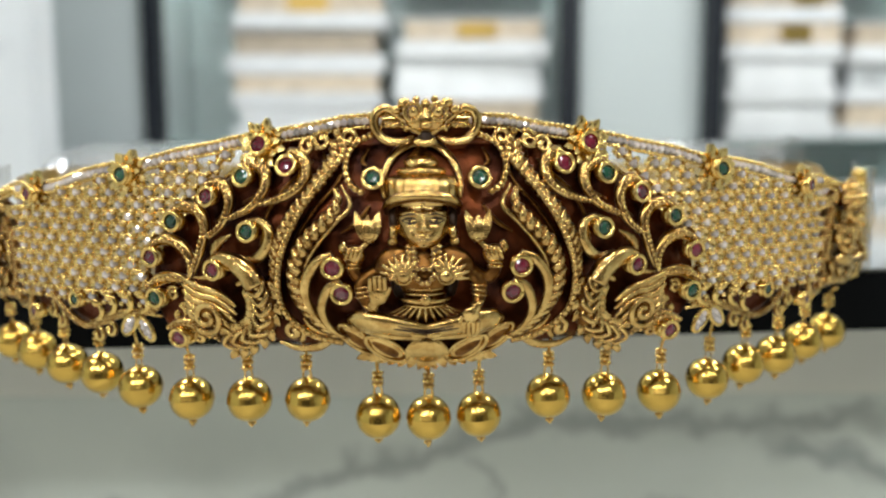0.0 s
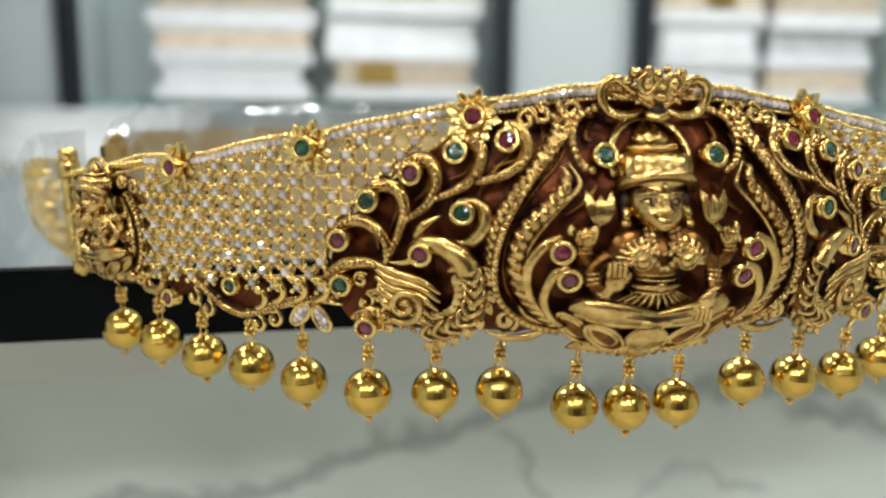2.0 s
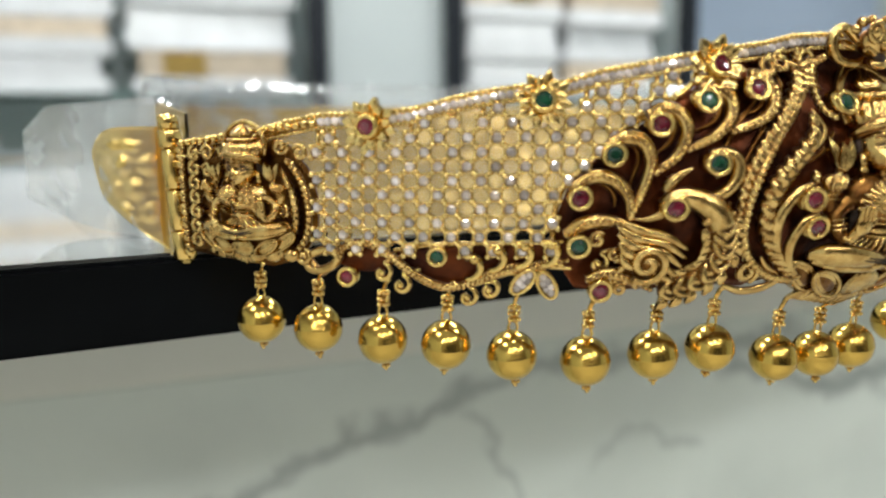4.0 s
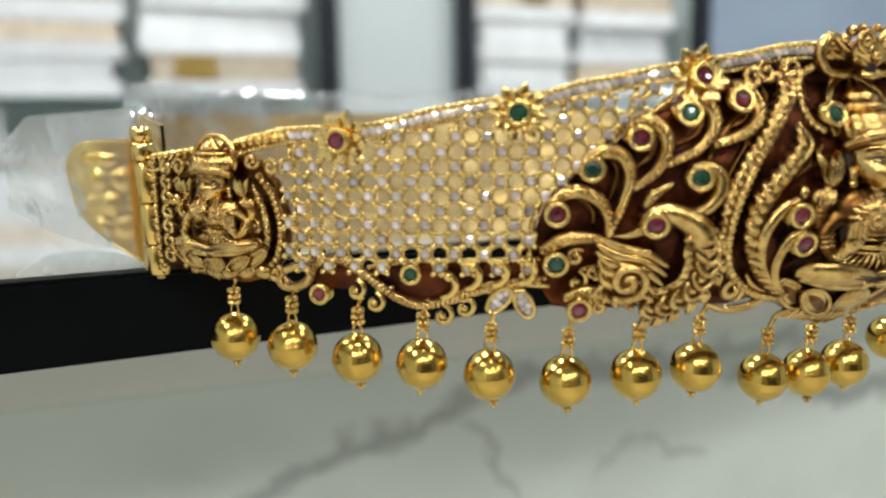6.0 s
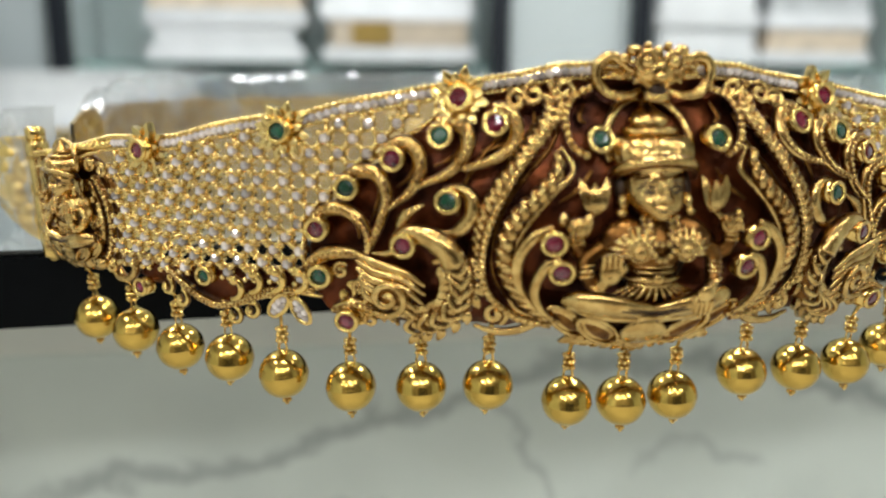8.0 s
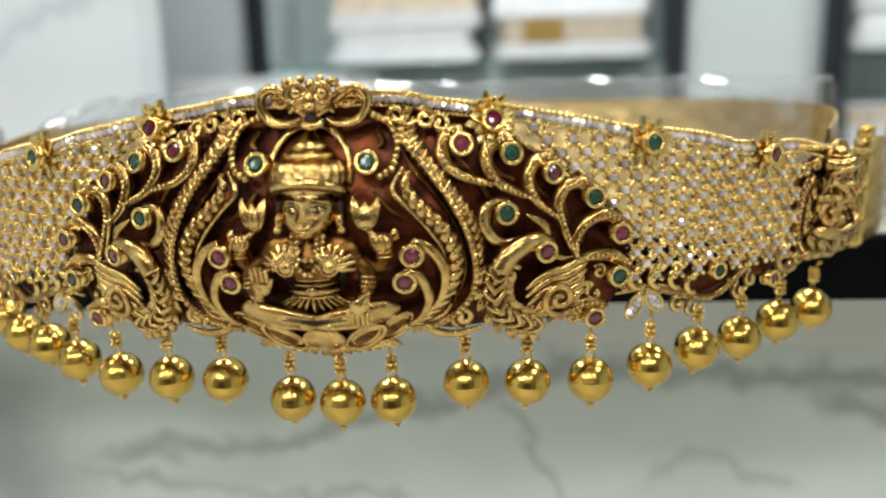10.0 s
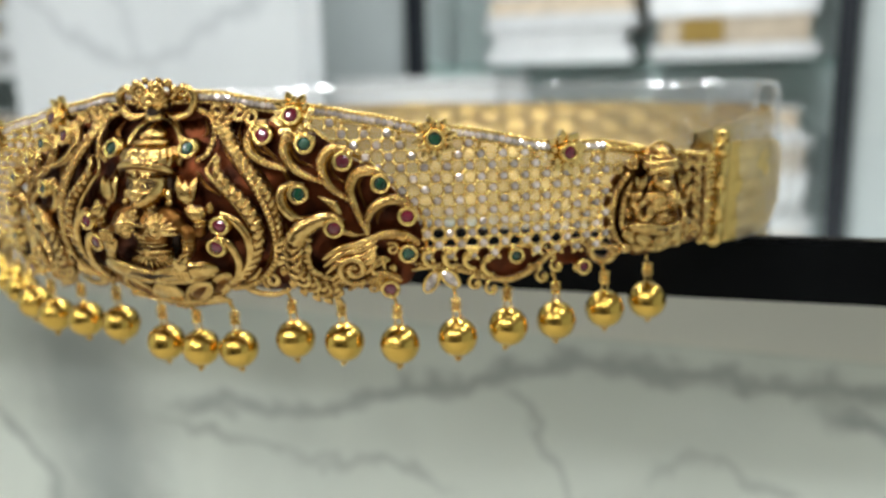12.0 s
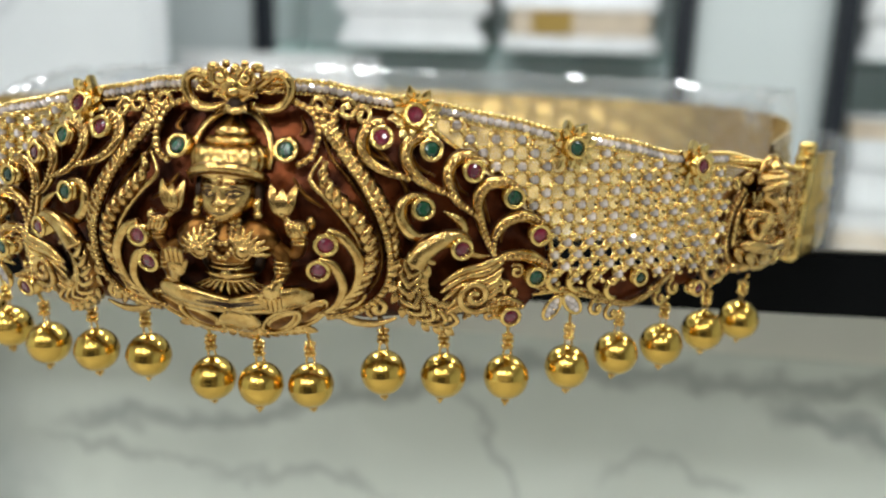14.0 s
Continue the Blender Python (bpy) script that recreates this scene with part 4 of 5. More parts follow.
    for s in (-1, 1):
        petal((s * 9.4, -6.6), (s * 17.0, -0.4), 2.3, 1.0)
        petal((s * 3.6, -8.0), (s * 11.6, -2.7), 2.5, 2.0)
        for q in range(7):
            f.leaf(P(s * (0.7 + 1.75 * q), -7.4 + 0.12 * q)[:2], P(s * (1.9 + 2.1 * q), -10.9 + 0.5 * q)[:2], k * 0.95, d0 + k * 2.0, d0 + k * 1.7, k * 0.9, k * 0.3)
    petal((0, -8.6), (0, -1.9), 4.2, 2.6, 2.0, False)
    f.leaf(P(0, -7.4)[:2], P(0, -11.3)[:2], k * 1.1, d0 + k * 2.2, d0 + k * 1.8, k * 0.9, k * 0.3)
    tube([(-11.5, -6.9, 1.2), (0, -8.0, 1.7), (11.5, -6.9, 1.2)], [0.4, 0.6, 0.4], 24)


f = Form(True)
seated_figure(f, -0.4, 25.4, 1.0, -1.4)
f.v = [np.stack([q[:, 0] - 0.02 * (q[:, 1] - 30), q[:, 1], q[:, 2] - 0.1 * np.clip(q[:, 1] - 36, 0, 12)], 1) for q in f.v]
f.put("relief_figure", FIGURE_METALS, belt, 1, "plain cast gold seated relief figure on a lotus base")

# ---- the beast mask on the top edge, one plain mesh ----
f = Form(True)
f.ball((0, 66.6, 3.0), (4.6, 3.0, 2.6), 0, 16, 10)
f.ball((0, 65.6, 5.0), (1.5, 1.1, 1.3))
f.slot = 2
f.ball((0, 63.6, 4.2), (1.7, 1.1, 0.8))
f.slot = 0
f.ball((0, 69.6, 3.2), (1.2, 1.5, 1.2))
f.ball((0, 62.6, 3.4), (2.4, 1.3, 1.2))
for s in (-1, 1):
    f.ball((s * 2.6, 68.2, 4.8), (1.3, 1.3, 1.0))
    f.tube(spiral((s * 2.6, 68.2), 1.8, 1.8, 1.0, 0, 24, 5.0), 0.5, 8)
    f.ball((s * 4.6, 70.2, 3.4), (1.5, 1.1, 1.1))
    f.ball((s * 2.0, 70.8, 3.2), (0.9, 0.9, 0.9))
    f.ball((s * 6.2, 68.8, 3.2), (1.4, 1.0, 1.0))
    f.tube(sweep([(s * 2.6, 65.4), (s * 5.5, 67.4), (s * 8.5, 69.2), (s * 11.0, 67.8), (s * 11.0, 65.0), (s * 8.8, 62.9), (s * 5.2, 62.6), (s * 2.4, 63.6)], 50, 2.6), [0.7, 0.9, 1.1, 1.1, 0.9, 0.5], 8)
    f.tube(sweep([(s * 1.2, 64.0), (s * 3.4, 65.2), (s * 4.6, 64.6)], 16, 4.2), [0.5, 0.6, 0.3], 8)
    f.tube(sweep([(s * 4.0, 67.0), (s * 6.6, 65.6), (s * 8.8, 66.4)], 16, 2.8), [0.5, 0.5, 0.3], 8)
    for q in range(3):
        f.tube(sweep([(s * (0.8 + 0.5 * q), 63.2, 4.0), (s * (1.0 + 0.7 * q), 61.6, 3.6)], 6), [0.35, 0.1], 6)
f.v = [np.concatenate([q[:, :1] * 0.9, 66.2 + (q[:, 1:2] - 66.2) * 0.95 - 1.5, q[:, 2:] - 0.5], 1) for q in f.v]
f.put("mask_relief", FIGURE_METALS, belt, 1, "cast gold beast mask with looping whiskers")


# ---- the rim: two ropes with a row of clear stones between ----
run_a = np.linspace(-138, 138, 400)
for drop, r, d in ((0.0, 0.62, -0.2), (2.4, 0.45, 0.4)):
    f = Form()
    line = np.stack([run_a, rim_h(run_a) - drop, np.full(len(run_a), d)], 1)
    beads(f, line, r, 0.95)
    line[:, 2] -= 0.4
    f.tube(line, r * 0.45, 6)
    f.put("rim_rope", GOLD_BRIGHT, belt, 1, "beaded gold rope edging")
f = Form()
f.tube(np.stack([run_a, rim_h(run_a) - 1.25, np.full(len(run_a), -1.5)], 1), 0.9, 6)
rim = f.put("rim_channel", GOLD_BRIGHT, belt, 1)


def stone_mesh(name, r, depth, sides=8):
    """A small brilliant: table, crown and girdle."""
    v, fs = [], []
    for rr, dd in ((0.0, depth), (r * 0.55, depth), (r, depth * 0.35), (r, -depth * 0.6)):
        for j in range(sides):
            t = 2 * math.pi * (j + 0.5) / sides
            q = rr * (0.8 if sides == 8 and j % 2 else 1.0)
            t -= math.pi / 8 if sides == 8 else 0
            v.append((q * math.cos(t + math.pi / 4) / 1000, -dd / 1000, q * math.sin(t + math.pi / 4) / 1000))
    for k in range(3):
        fs += [(k * sides + j, k * sides + (j + 1) % sides, (k + 1) * sides + (j + 1) % sides, (k + 1) * sides + j) for j in range(sides)][::1]
    me = bpy.data.meshes.new(name)
    me.from_pydata(v, [], fs)
    me.materials.append(CRYSTAL)
    return me


def set_stone(mesh, parent, a, h, d, sg, rr):
    p = on_band([(a, h, d)], sg)[0]
    q = on_band([(a, h, d + 1.0), (a, h + 1.0, d)], sg)
    out, up = Vector(q[0] - p).normalized(), Vector(q[1] - p).normalized()
    out = (out + Vector((rr.uniform(-0.12, 0.12), rr.uniform(-0.12, 0.12), rr.uniform(-0.12, 0.12)))).normalized()
    side = up.cross(-out).normalized() * -1
    ob = new("crystal", mesh)
    m = Matrix((side, -out, out.cross(side) * -1)).transposed().to_4x4()
    m.translation = Vector(p)
    ob.parent = parent
    ob.matrix_basis = m
    return ob


rr = random.Random(5)
PAVE, NODE = stone_mesh("crystal_small", 0.82, 0.55, 6), stone_mesh("crystal_node", 1.15, 0.7, 8)
for a in np.arange(9.5, 106, 1.38):
    for sg in (-1, 1):
        set_stone(PAVE, rim, a, float(rim_h(a)) - 1.2, 0.35, sg, rr)

# ---- pierced lattice of stone cups on both sides ----
def plate_edge(a):
    return np.interp(a, [0, 33, 36, 40, 44, 48, 52, 56, 59, 61, 61.5], [70, 64, 58, 56, 52.6, 50.2, 47.6, 43.6, 40.4, 35, 26])


for sg in (-1, 1):
    f = Form()
    nodes = {}
    for j in range(15):
        h = 28.4 + 2.55 * j
        for i in range(18):
            a = 31.0 + 5.15 * i + (2.575 if j % 2 else 0)
            if a < 107.5 and plate_edge(a) + 0.4 < h < rim_h(a) - 3.0 and not (a > 104 and h > 50):
                nodes[i * 2 + (j % 2), j] = (a, h)
    for (i, j), (a, h) in nodes.items():
        cup = []
        for r, d in ((1.05, -1.9), (1.42, -0.2), (1.42, 0.2), (1.05, 0.15)):
            cup += [(a + r * math.cos(q * math.pi / 4), h + r * math.sin(q * math.pi / 4), d) for q in range(8)]
        f.add(cup, [(k * 8 + q, k * 8 + (q + 1) % 8, (k + 1) * 8 + (q + 1) % 8, (k + 1) * 8 + q) for k in range(3) for q in range(8)])
        for q in range(4):
            t = math.pi / 4 + q * math.pi / 2
            f.ball((a + 1.42 * math.cos(t), h + 1.42 * math.sin(t), 0.6), (0.68, 0.68, 0.75), 0, 6, 4)
        for di, dj in ((1, 1), (-1, 1)):
            b = nodes.get((i + di, j + dj))
            if b:
                f.tube([(a, h, -0.4), ((a + b[0]) / 2, (h + b[1]) / 2, -0.15), (b[0], b[1], -0.4)], 0.62, 6)
        # ties to the neighbouring rim and plate
        if (i + 1, j + 1) not in nodes or (i - 1, j + 1) not in nodes:
            top = float(rim_h(a)) - 2.4
            if top - h < 4.5:
                f.tube([(a, h, -0.4), (a, top, -0.4)], 0.5, 6)
    lat = f.put("lattice_panel", GOLD_BRIGHT, belt, sg, "pierced gold lattice of stone cups")
    for a, h in nodes.values():
        set_stone(NODE, lat, a, h, 0.4, sg, rr)
    # rows of grains that close the lattice against the plate and the end plaque
    bead_band([(61.3, 27.5), (61.6, 33), (60.5, 39.2), (56.5, 44.0), (52.0, 48.0), (47.7, 51.0), (43.2, 53.6), (38.5, 56.8), (35.2, 59.5)], 0.55, sg, -0.9, 0.95, name="grain_edge", rail=0.6, mat=GOLD_BRIGHT)
    bead_band([(60, 30.0), (75, 29.6), (84, 29.2), (91, 28.0)], 0.45, sg, -0.7, 1.0, name="grain_edge", rail=0.45, mat=GOLD_BRIGHT)

# ---- flowers on the rim ----
for sg in (-1, 1):
    for a, h, stone in ((33.2, 61.0, RUBY), (64.4, 55.2, EMERALD), (95.1, 50.9, RUBY)):
        f = Form()
        for ring, (n, w, wd, dd) in enumerate(((8, 5.3, 1.25, 0.2), (8, 4.2, 1.0, 0.9))):
            for q in range(n):
                t = (q + 0.5 * ring) * 2 * math.pi / n + 0.2
                f.leaf((a + 0.8 * math.cos(t), h + 0.8 * math.sin(t)), (a + w * math.cos(t), h + w * math.sin(t)), wd, dd, dd + 0.9, 0.5, 0.15, 8, 6)
        f.ball((a, h, 0.1), (2.4, 2.4, 1.2))
        f.put("flower", GOLD_BRIGHT, belt, sg, "gold flower with narrow petals")
        gem_setting(a, h, sg, stone, 1.5, 1.2, 1.6)

# ---- the scrolled frieze below the lattice ----
for sg in (-1, 1):
    rope = [(59.3, 26.0), (67.5, 25.0), (72.3, 23.8), (76.6, 22.2), (80.5, 21.5), (84.4, 22.6), (87.8, 24.6), (91.3, 27.2), (96.0, 29.5), (100.2, 28.6), (101.6, 26.0)]
    aa = np.linspace(60, 102, 43)
    line = np.array(sorted(rope))
    lo = np.where(aa < 91, np.interp(aa, line[:, 0], line[:, 1]), np.interp(aa, [91, 93, 96, 99, 102], [25.4, 24.0, 23.8, 23.9, 25.2]))
    hi = np.where(aa < 91, np.interp(aa, [60, 84, 91], [30.0, 29.0, 27.6]), np.interp(aa, line[:, 0], line[:, 1]))
    grid_sheet("frieze_backing", aa, lo, np.maximum(hi, lo + 0.3), 6, 0.7, MAROON, -1.2, sg, "dark oxidised backing of the frieze")
    strand(rope, [0.45, 0.7, 0.8, 0.8, 0.7], sg, 150, 0.3, rope=2, pitch=0.9, name="rope_scroll", groove=0.32)
    bead_band([(58.9, 26.6), (64.3, 26.2), (69.4, 25.6), (74.5, 23.8)], 0.5, sg, 0.2, 0.9, rail=0.4)
    for x, y in [(76.6, 25.6), (72.4, 27.3), (67.6, 28.0), (62.9, 28.3)]:
        f = Form(True)
        f.tube(np.vstack([sweep([(x - 5.0, y - 3.2), (x - 2.0, y - 2.9), (x + 0.4, y - 2.6)], 14, 0.2), spiral((x, y), 2.5, 1.7, 0.55, 265, 24, 0.5, -1)]), [0.3, 0.5, 0.7, 0.75, 0.6], 9)
        f.ball((x - 1.0, y + 1.4, 0.9), 1.0, 0, 10, 8)
        f.put("curl", [GOLD, GOLD_OXIDISED], belt, sg)
    for x, y in [(76.7, 19.7), (72.8, 21.2), (89.2, 21.8), (92.8, 24.0), (51.3, 21.4), (53.2, 25.9), (49.9, 22.7)]:
        f = Form(True)
        f.tube(np.vstack([sweep([(x - 3.6, y + 3.0), (x - 0.6, y + 2.2)], 8, 0.2), spiral((x, y), 1.9, 0.5, 0.9, 105, 24, 0.3)]), [0.3, 0.5, 0.6, 0.5], 9)
        f.ball((x, y, 0.6), 0.7, 0, 8, 6)
        f.put("curl", [GOLD, GOLD_OXIDISED], belt, sg)
    for (x, y), lean in zip([(66.7, 22.7), (62.3, 22.0)], (-48, 62)):
        f = Form()
        t = np.linspace(0, 2 * np.pi, 20)
        co, si = math.cos(radians(lean)), math.sin(radians(lean))
        ex, ey = 2.8 * np.cos(t), 1.45 * np.sin(t)
        f.tube(np.stack([x + ex * co - ey * si, y + ex * si + ey * co, np.full(20, 0.6)], 1), 0.42, 6)
        f.ball((x, y, -0.2), (2.6, 1.3, 0.5), lean, 12, 6)
        leaf = f.put("leaf_setting", GOLD, belt, sg)
        for e, w in ((-1.7, 0), (-0.6, 0.45), (-0.6, -0.45), (0.6, 0.45), (0.6, -0.45), (1.7, 0)):
            set_stone(PAVE, leaf, x + e * co - w * si, y + e * si + w * co, 0.5, sg, rr)
    # hanging straps that carry the drops near the end
    t = np.linspace(0, 2 * np.pi, 15)
    strand(list(zip(105.0 + 3.3 * np.cos(t), 25.9 + 1.9 * np.sin(t) - 0.35 * 3.3 * np.cos(t) * 0.6)), [0.75, 0.95, 0.75], sg, 40, 0.2, rope=0, name="loop_scroll")
    strand([(108.5, 26.6), (105.6, 23.6), (102.6, 25.2)], [0.5, 0.9, 0.5], sg, 20, -0.3, rope=0, name="loop_scroll")

# ---- end plaques and hinges ----
TONGUES = []


def hinge_a(h, sg=-1):
    """The hinge leans outwards a little towards its top."""
    return (142.0 if sg < 0 else 145.0) + (1.6 if sg < 0 else 0.8) * (h - 38) / 15


for sg in (-1, 1):
    aa = np.linspace(106.5, 137, 31)
    hi = np.interp(aa, [106, 108, 111, 114, 118, 124, 137], [36, 42.5, 46.5, 48.5, 49.3, 48.6, 47])
    lo = np.interp(aa, [106, 108, 111, 116, 124, 137], [33, 28.5, 25.5, 24, 24.5, 26])
    grid_sheet("end_plaque", aa, lo, hi, 10, 1.2, GOLD_OXIDISED, -0.8, sg, "oxidised plaque at the end of the belt", 0.4)
    f = Form(True)
    seated_figure(f, 120.4, 31.2, 0.58, 0.6)
    for q in range(5):
        f.ball((111.5 + 3.6 * q, 26.3 + 0.25 * abs(q - 2), 1.4), (1.7, 1.4, 1.0), 0, 10, 6)
    f.v = [np.stack([120.4 + (q[:, 0] - 120.4) * 1.08, q[:, 1], q[:, 2] * 1.15], 1) for q in f.v]
    f.put("relief_figure", [GOLD_ANTIQUE, GOLD_ANTIQUE, PATINA], belt, sg, "small plain cast gold seated relief figure")
    bead_band([(111.5, 44.5), (108.5, 40.5), (107.2, 35.0), (108.0, 30.0), (111.0, 26.5)], 0.75, sg, 0.9, 0.8, rail=0.6)
    strand([(113.5, 43.5), (111.0, 39.0), (110.0, 34.0), (110.8, 29.5)], [0.4, 0.9, 0.8, 0.4], sg, 60, 0.8, rope=2, pitch=1.4)
    bead_band([(124.5, 44.5), (127.5, 40.5), (128.6, 35.0), (127.5, 30.0), (124.0, 26.5)], 0.75, sg, 0.9, 0.8, rail=0.6)
    for q in range(7):
        f = Form(True)
        f.tube(spiral((133.6, 28.5 + 2.9 * q), 1.6, 0.4, 1.1, 90, 20, 0.4, -1), [0.5, 0.6, 0.5], 8)
        f.put("curl", DARK_FLANK_GOLD, belt, sg)
    for x, y, t0 in ((112.5, 31.5, 0), (125.5, 31.0, 120), (113.0, 35.0, 60), (125.5, 36.0, 200), (109.0, 46.2, 20), (113.0, 47.3, 150), (126.0, 46.5, 70), (130.0, 46.0, 10), (130.0, 42.5, 10), (108.6, 26.5, 90)):
        f = Form(True)
        f.tube(spiral((x, y), 1.6, 0.3, 1.3, t0, 24, 0.8), [0.4, 0.65, 0.5], 8)
        f.put("curl", DARK_FLANK_GOLD, belt, sg)
    bead_band([(106.5, 51.5), (112, 50.8), (118, 50.4), (126, 49.2), (137.5, 47.8)], 0.85, sg, 0.3, 1.0, name="grain_edge", rail=0.5, mat=GOLD)
    bead_band([(137.2, 47.5), (137.2, 40), (137.0, 33), (136.4, 26.0)], 0.8, sg, 0.2, 0.85, rail=0.8)
    f = Form()
    n, fs = 16, []
    for h0, h1, r in ((23.6, 29.6, 2.35), (29.9, 38.2, 2.35), (38.5, 46.6, 2.35), (46.9, 50.4, 2.5)):
        ring = []
        for hh, q in ((h0, 0.0), (h0, 0.92), (h0 + 0.3, 1.0), (h1 - 0.3, 1.0), (h1, 0.92), (h1, 0.0)):
            ring += [(hinge_a(hh, sg) + r * q * math.cos(k * 2 * math.pi / n), hh, -2.4 + r * q * math.sin(k * 2 * math.pi / n)) for k in range(n)]
        f.add(ring, [(m * n + (k + 1) % n, m * n + k, (m + 1) * n + k, (m + 1) * n + (k + 1) % n) for m in range(5) for k in range(n)])
    hinge = f.put("hinge", GOLD, belt, sg, "polished gold hinge barrel", swell=False)
    f = Form()
    ring = []
    for hh, r in ((22.8, 0.0), (22.8, 1.4), (50.4, 1.4), (50.5, 2.1), (53.0, 2.2), (53.6, 1.7), (53.9, 0.0)):
        ring += [(hinge_a(hh, sg) + r * math.cos(k * 2 * math.pi / n), hh, -2.4 + r * math.sin(k * 2 * math.pi / n)) for k in range(n)]
    f.add(ring, [(m * n + (k + 1) % n, m * n + k, (m + 1) * n + k, (m + 1) * n + (k + 1) % n) for m in range(6) for k in range(n)])
    f.put("hinge_pin", GOLD, hinge, sg, swell=False)
    f = Form()
    for q in range(8):
        f.tube([(136.5, 25.5 + 3.0 * q, -0.6), (hinge_a(25.5 + 3 * q, sg) - 1.8, 25.5 + 3.0 * q, -1.6)], 1.1, 6)
    f.put("hinge_leaf", GOLD, belt, sg, swell=False)

    # the embossed tongue: folded out beside one hinge, bent back along the strap at the other
    base, tip = (np.array((0.1185, 0.232)), np.array((0.1325, 0.263))) if sg > 0 else (np.array((-0.1265, 0.226)), np.array((-0.1405, 0.232)))
    u = (tip - base) / np.linalg.norm(tip - base)
    nrm = np.array((u[1], -u[0])) * (1 if sg > 0 else -1)
    length, v, fs = float(np.linalg.norm(tip - base)), [], []
    na, nh = 24, 30
    for side in (0, 1):
        for i in range(na):
            t = i / (na - 1)
            top, low = (50.5 - 5.0 * t ** 6, 24.4 + 13.6 * t + 6.0 * max(0.0, t - 0.8) ** 2 / 0.04) if sg < 0 else (51.0 - 5.0 * t ** 5, 24.4 + 10.0 * t ** 3)
            for j in range(nh):
                hh = low + (top - low) * j / (nh - 1)
                b = 0.0
                if side == 0 and 0.06 < t < 0.92 and 0.1 < j / (nh - 1) < 0.86:
                    cx, cz = (t * length * 1000) / 5.0, hh / 5.0
                    ox = 0.5 if int(math.floor(cz)) % 2 else 0.0
                    dx, dz = (cx + ox) % 1 - 0.5, cz % 1 - 0.5
                    b = max(0.0, 0.25 - dx * dx - dz * dz) * 2.6
                p = base + u * length * t + nrm * ((b - side * 0.7) / 1000 + 0.003 * math.sin(math.pi * t))
                v.append((p[0], p[1], hh / 1000 + 0.0004))
    m = na * nh
    for i in range(na - 1):
        for j in range(nh - 1):
            q = (i * nh + j, (i + 1) * nh + j, (i + 1) * nh + j + 1, i * nh + j + 1)
            fs += [q, tuple(k + m for k in q[::-1])]
    for i in range(na - 1):
        for j in (0, nh - 1):
            fs.append((i * nh + j, i * nh + j + m, (i + 1) * nh + j + m, (i + 1) * nh + j))
    for j in range(nh - 1):
        for i in (0, na - 1):
            fs.append((i * nh + j, i * nh + j + 1, i * nh + j + 1 + m, i * nh + j + m))
    link_mesh("tongue", v, fs, GOLD_TONGUE, belt, "embossed gold clasp tongue", True)
    TONGUES.append((sg, base, u, nrm, length))

# ---- hanging drops ----
BALL_R = 0.0048


def ball_mesh():
    """A hollow drop: two pressed halves with a fine seam."""
    v, fs, nu = [], [], 36
    rings = [(0.06, 1.03), (0.16, 1.005)]
    rings += [(math.sin(t), math.cos(t)) for t in np.linspace(0.2, 1.5, 12)]
    rings += [(1.012, 0.03), (1.012, -0.03)]
    rings += [(math.sin(t), math.cos(t)) for t in np.linspace(1.64, 3.0, 12)]
    rings += [(0.05, -1.0)]
    for r, z in rings:
        v += [(BALL_R * r * math.cos(k * 2 * math.pi / nu), BALL_R * r * math.sin(k * 2 * math.pi / nu), BALL_R * z) for k in range(nu)]
    for m in range(len(rings) - 1):
        fs += [(m * nu + k, (m + 1) * nu + k, (m + 1) * nu + (k + 1) % nu, m * nu + (k + 1) % nu) for k in range(nu)]
    me = bpy.data.meshes.new("drop_ball")
    me.from_pydata(v, [], fs)
    me.materials.append(GOLD_BALL)
    me.polygons.foreach_set("use_smooth", [True] * len(me.polygons))
    return me


def grain_mesh(name, spots, r):
    bm = bmesh.new()
    for s in spots:
        bmesh.ops.create_icosphere(bm, subdivisions=1, radius=r, matrix=Matrix.Translation(s))
    me = bpy.data.meshes.new(name)
    bm.to_mesh(me)
    bm.free()
    me.materials.append(GOLD)
    me.polygons.foreach_set("use_smooth", [True] * len(me.polygons))
    return me


BALL = ball_mesh()
TIP = grain_mesh("drop_tip", [(0.0006, 0, 0), (-0.0003, 0.0005, 0), (-0.0003, -0.0005, 0), (0, 0, -0.0006)], 0.0005)
CLUSTER = grain_mesh("granulation", [(0.00085 * math.cos(q * 1.257 + k * 0.6), 0.00085 * math.sin(q * 1.257 + k * 0.6), (k - 1) * 0.00115) for k in range(3) for q in range(5)], 0.00058)
DROPS = [(0, 3.5, -6.5, 15.6), (10.7, 3.9, -6.6, 17.5), (25.9, 7.3, -6.5, 20.5), (38.8, 7.1, -4.8, 20.5), (52.6, 6.6, -3.5, 20.0), (66.6, 7.8, -3.3, 22.0), (79.1, 9.5, -3.4, 22.5), (91.8, 10.1, -2.7, 23.0), (105.3, 11.5, -2.6, 24.0), (118.6, 12.5, -1.4, 25.0)]
rr = random.Random(21)
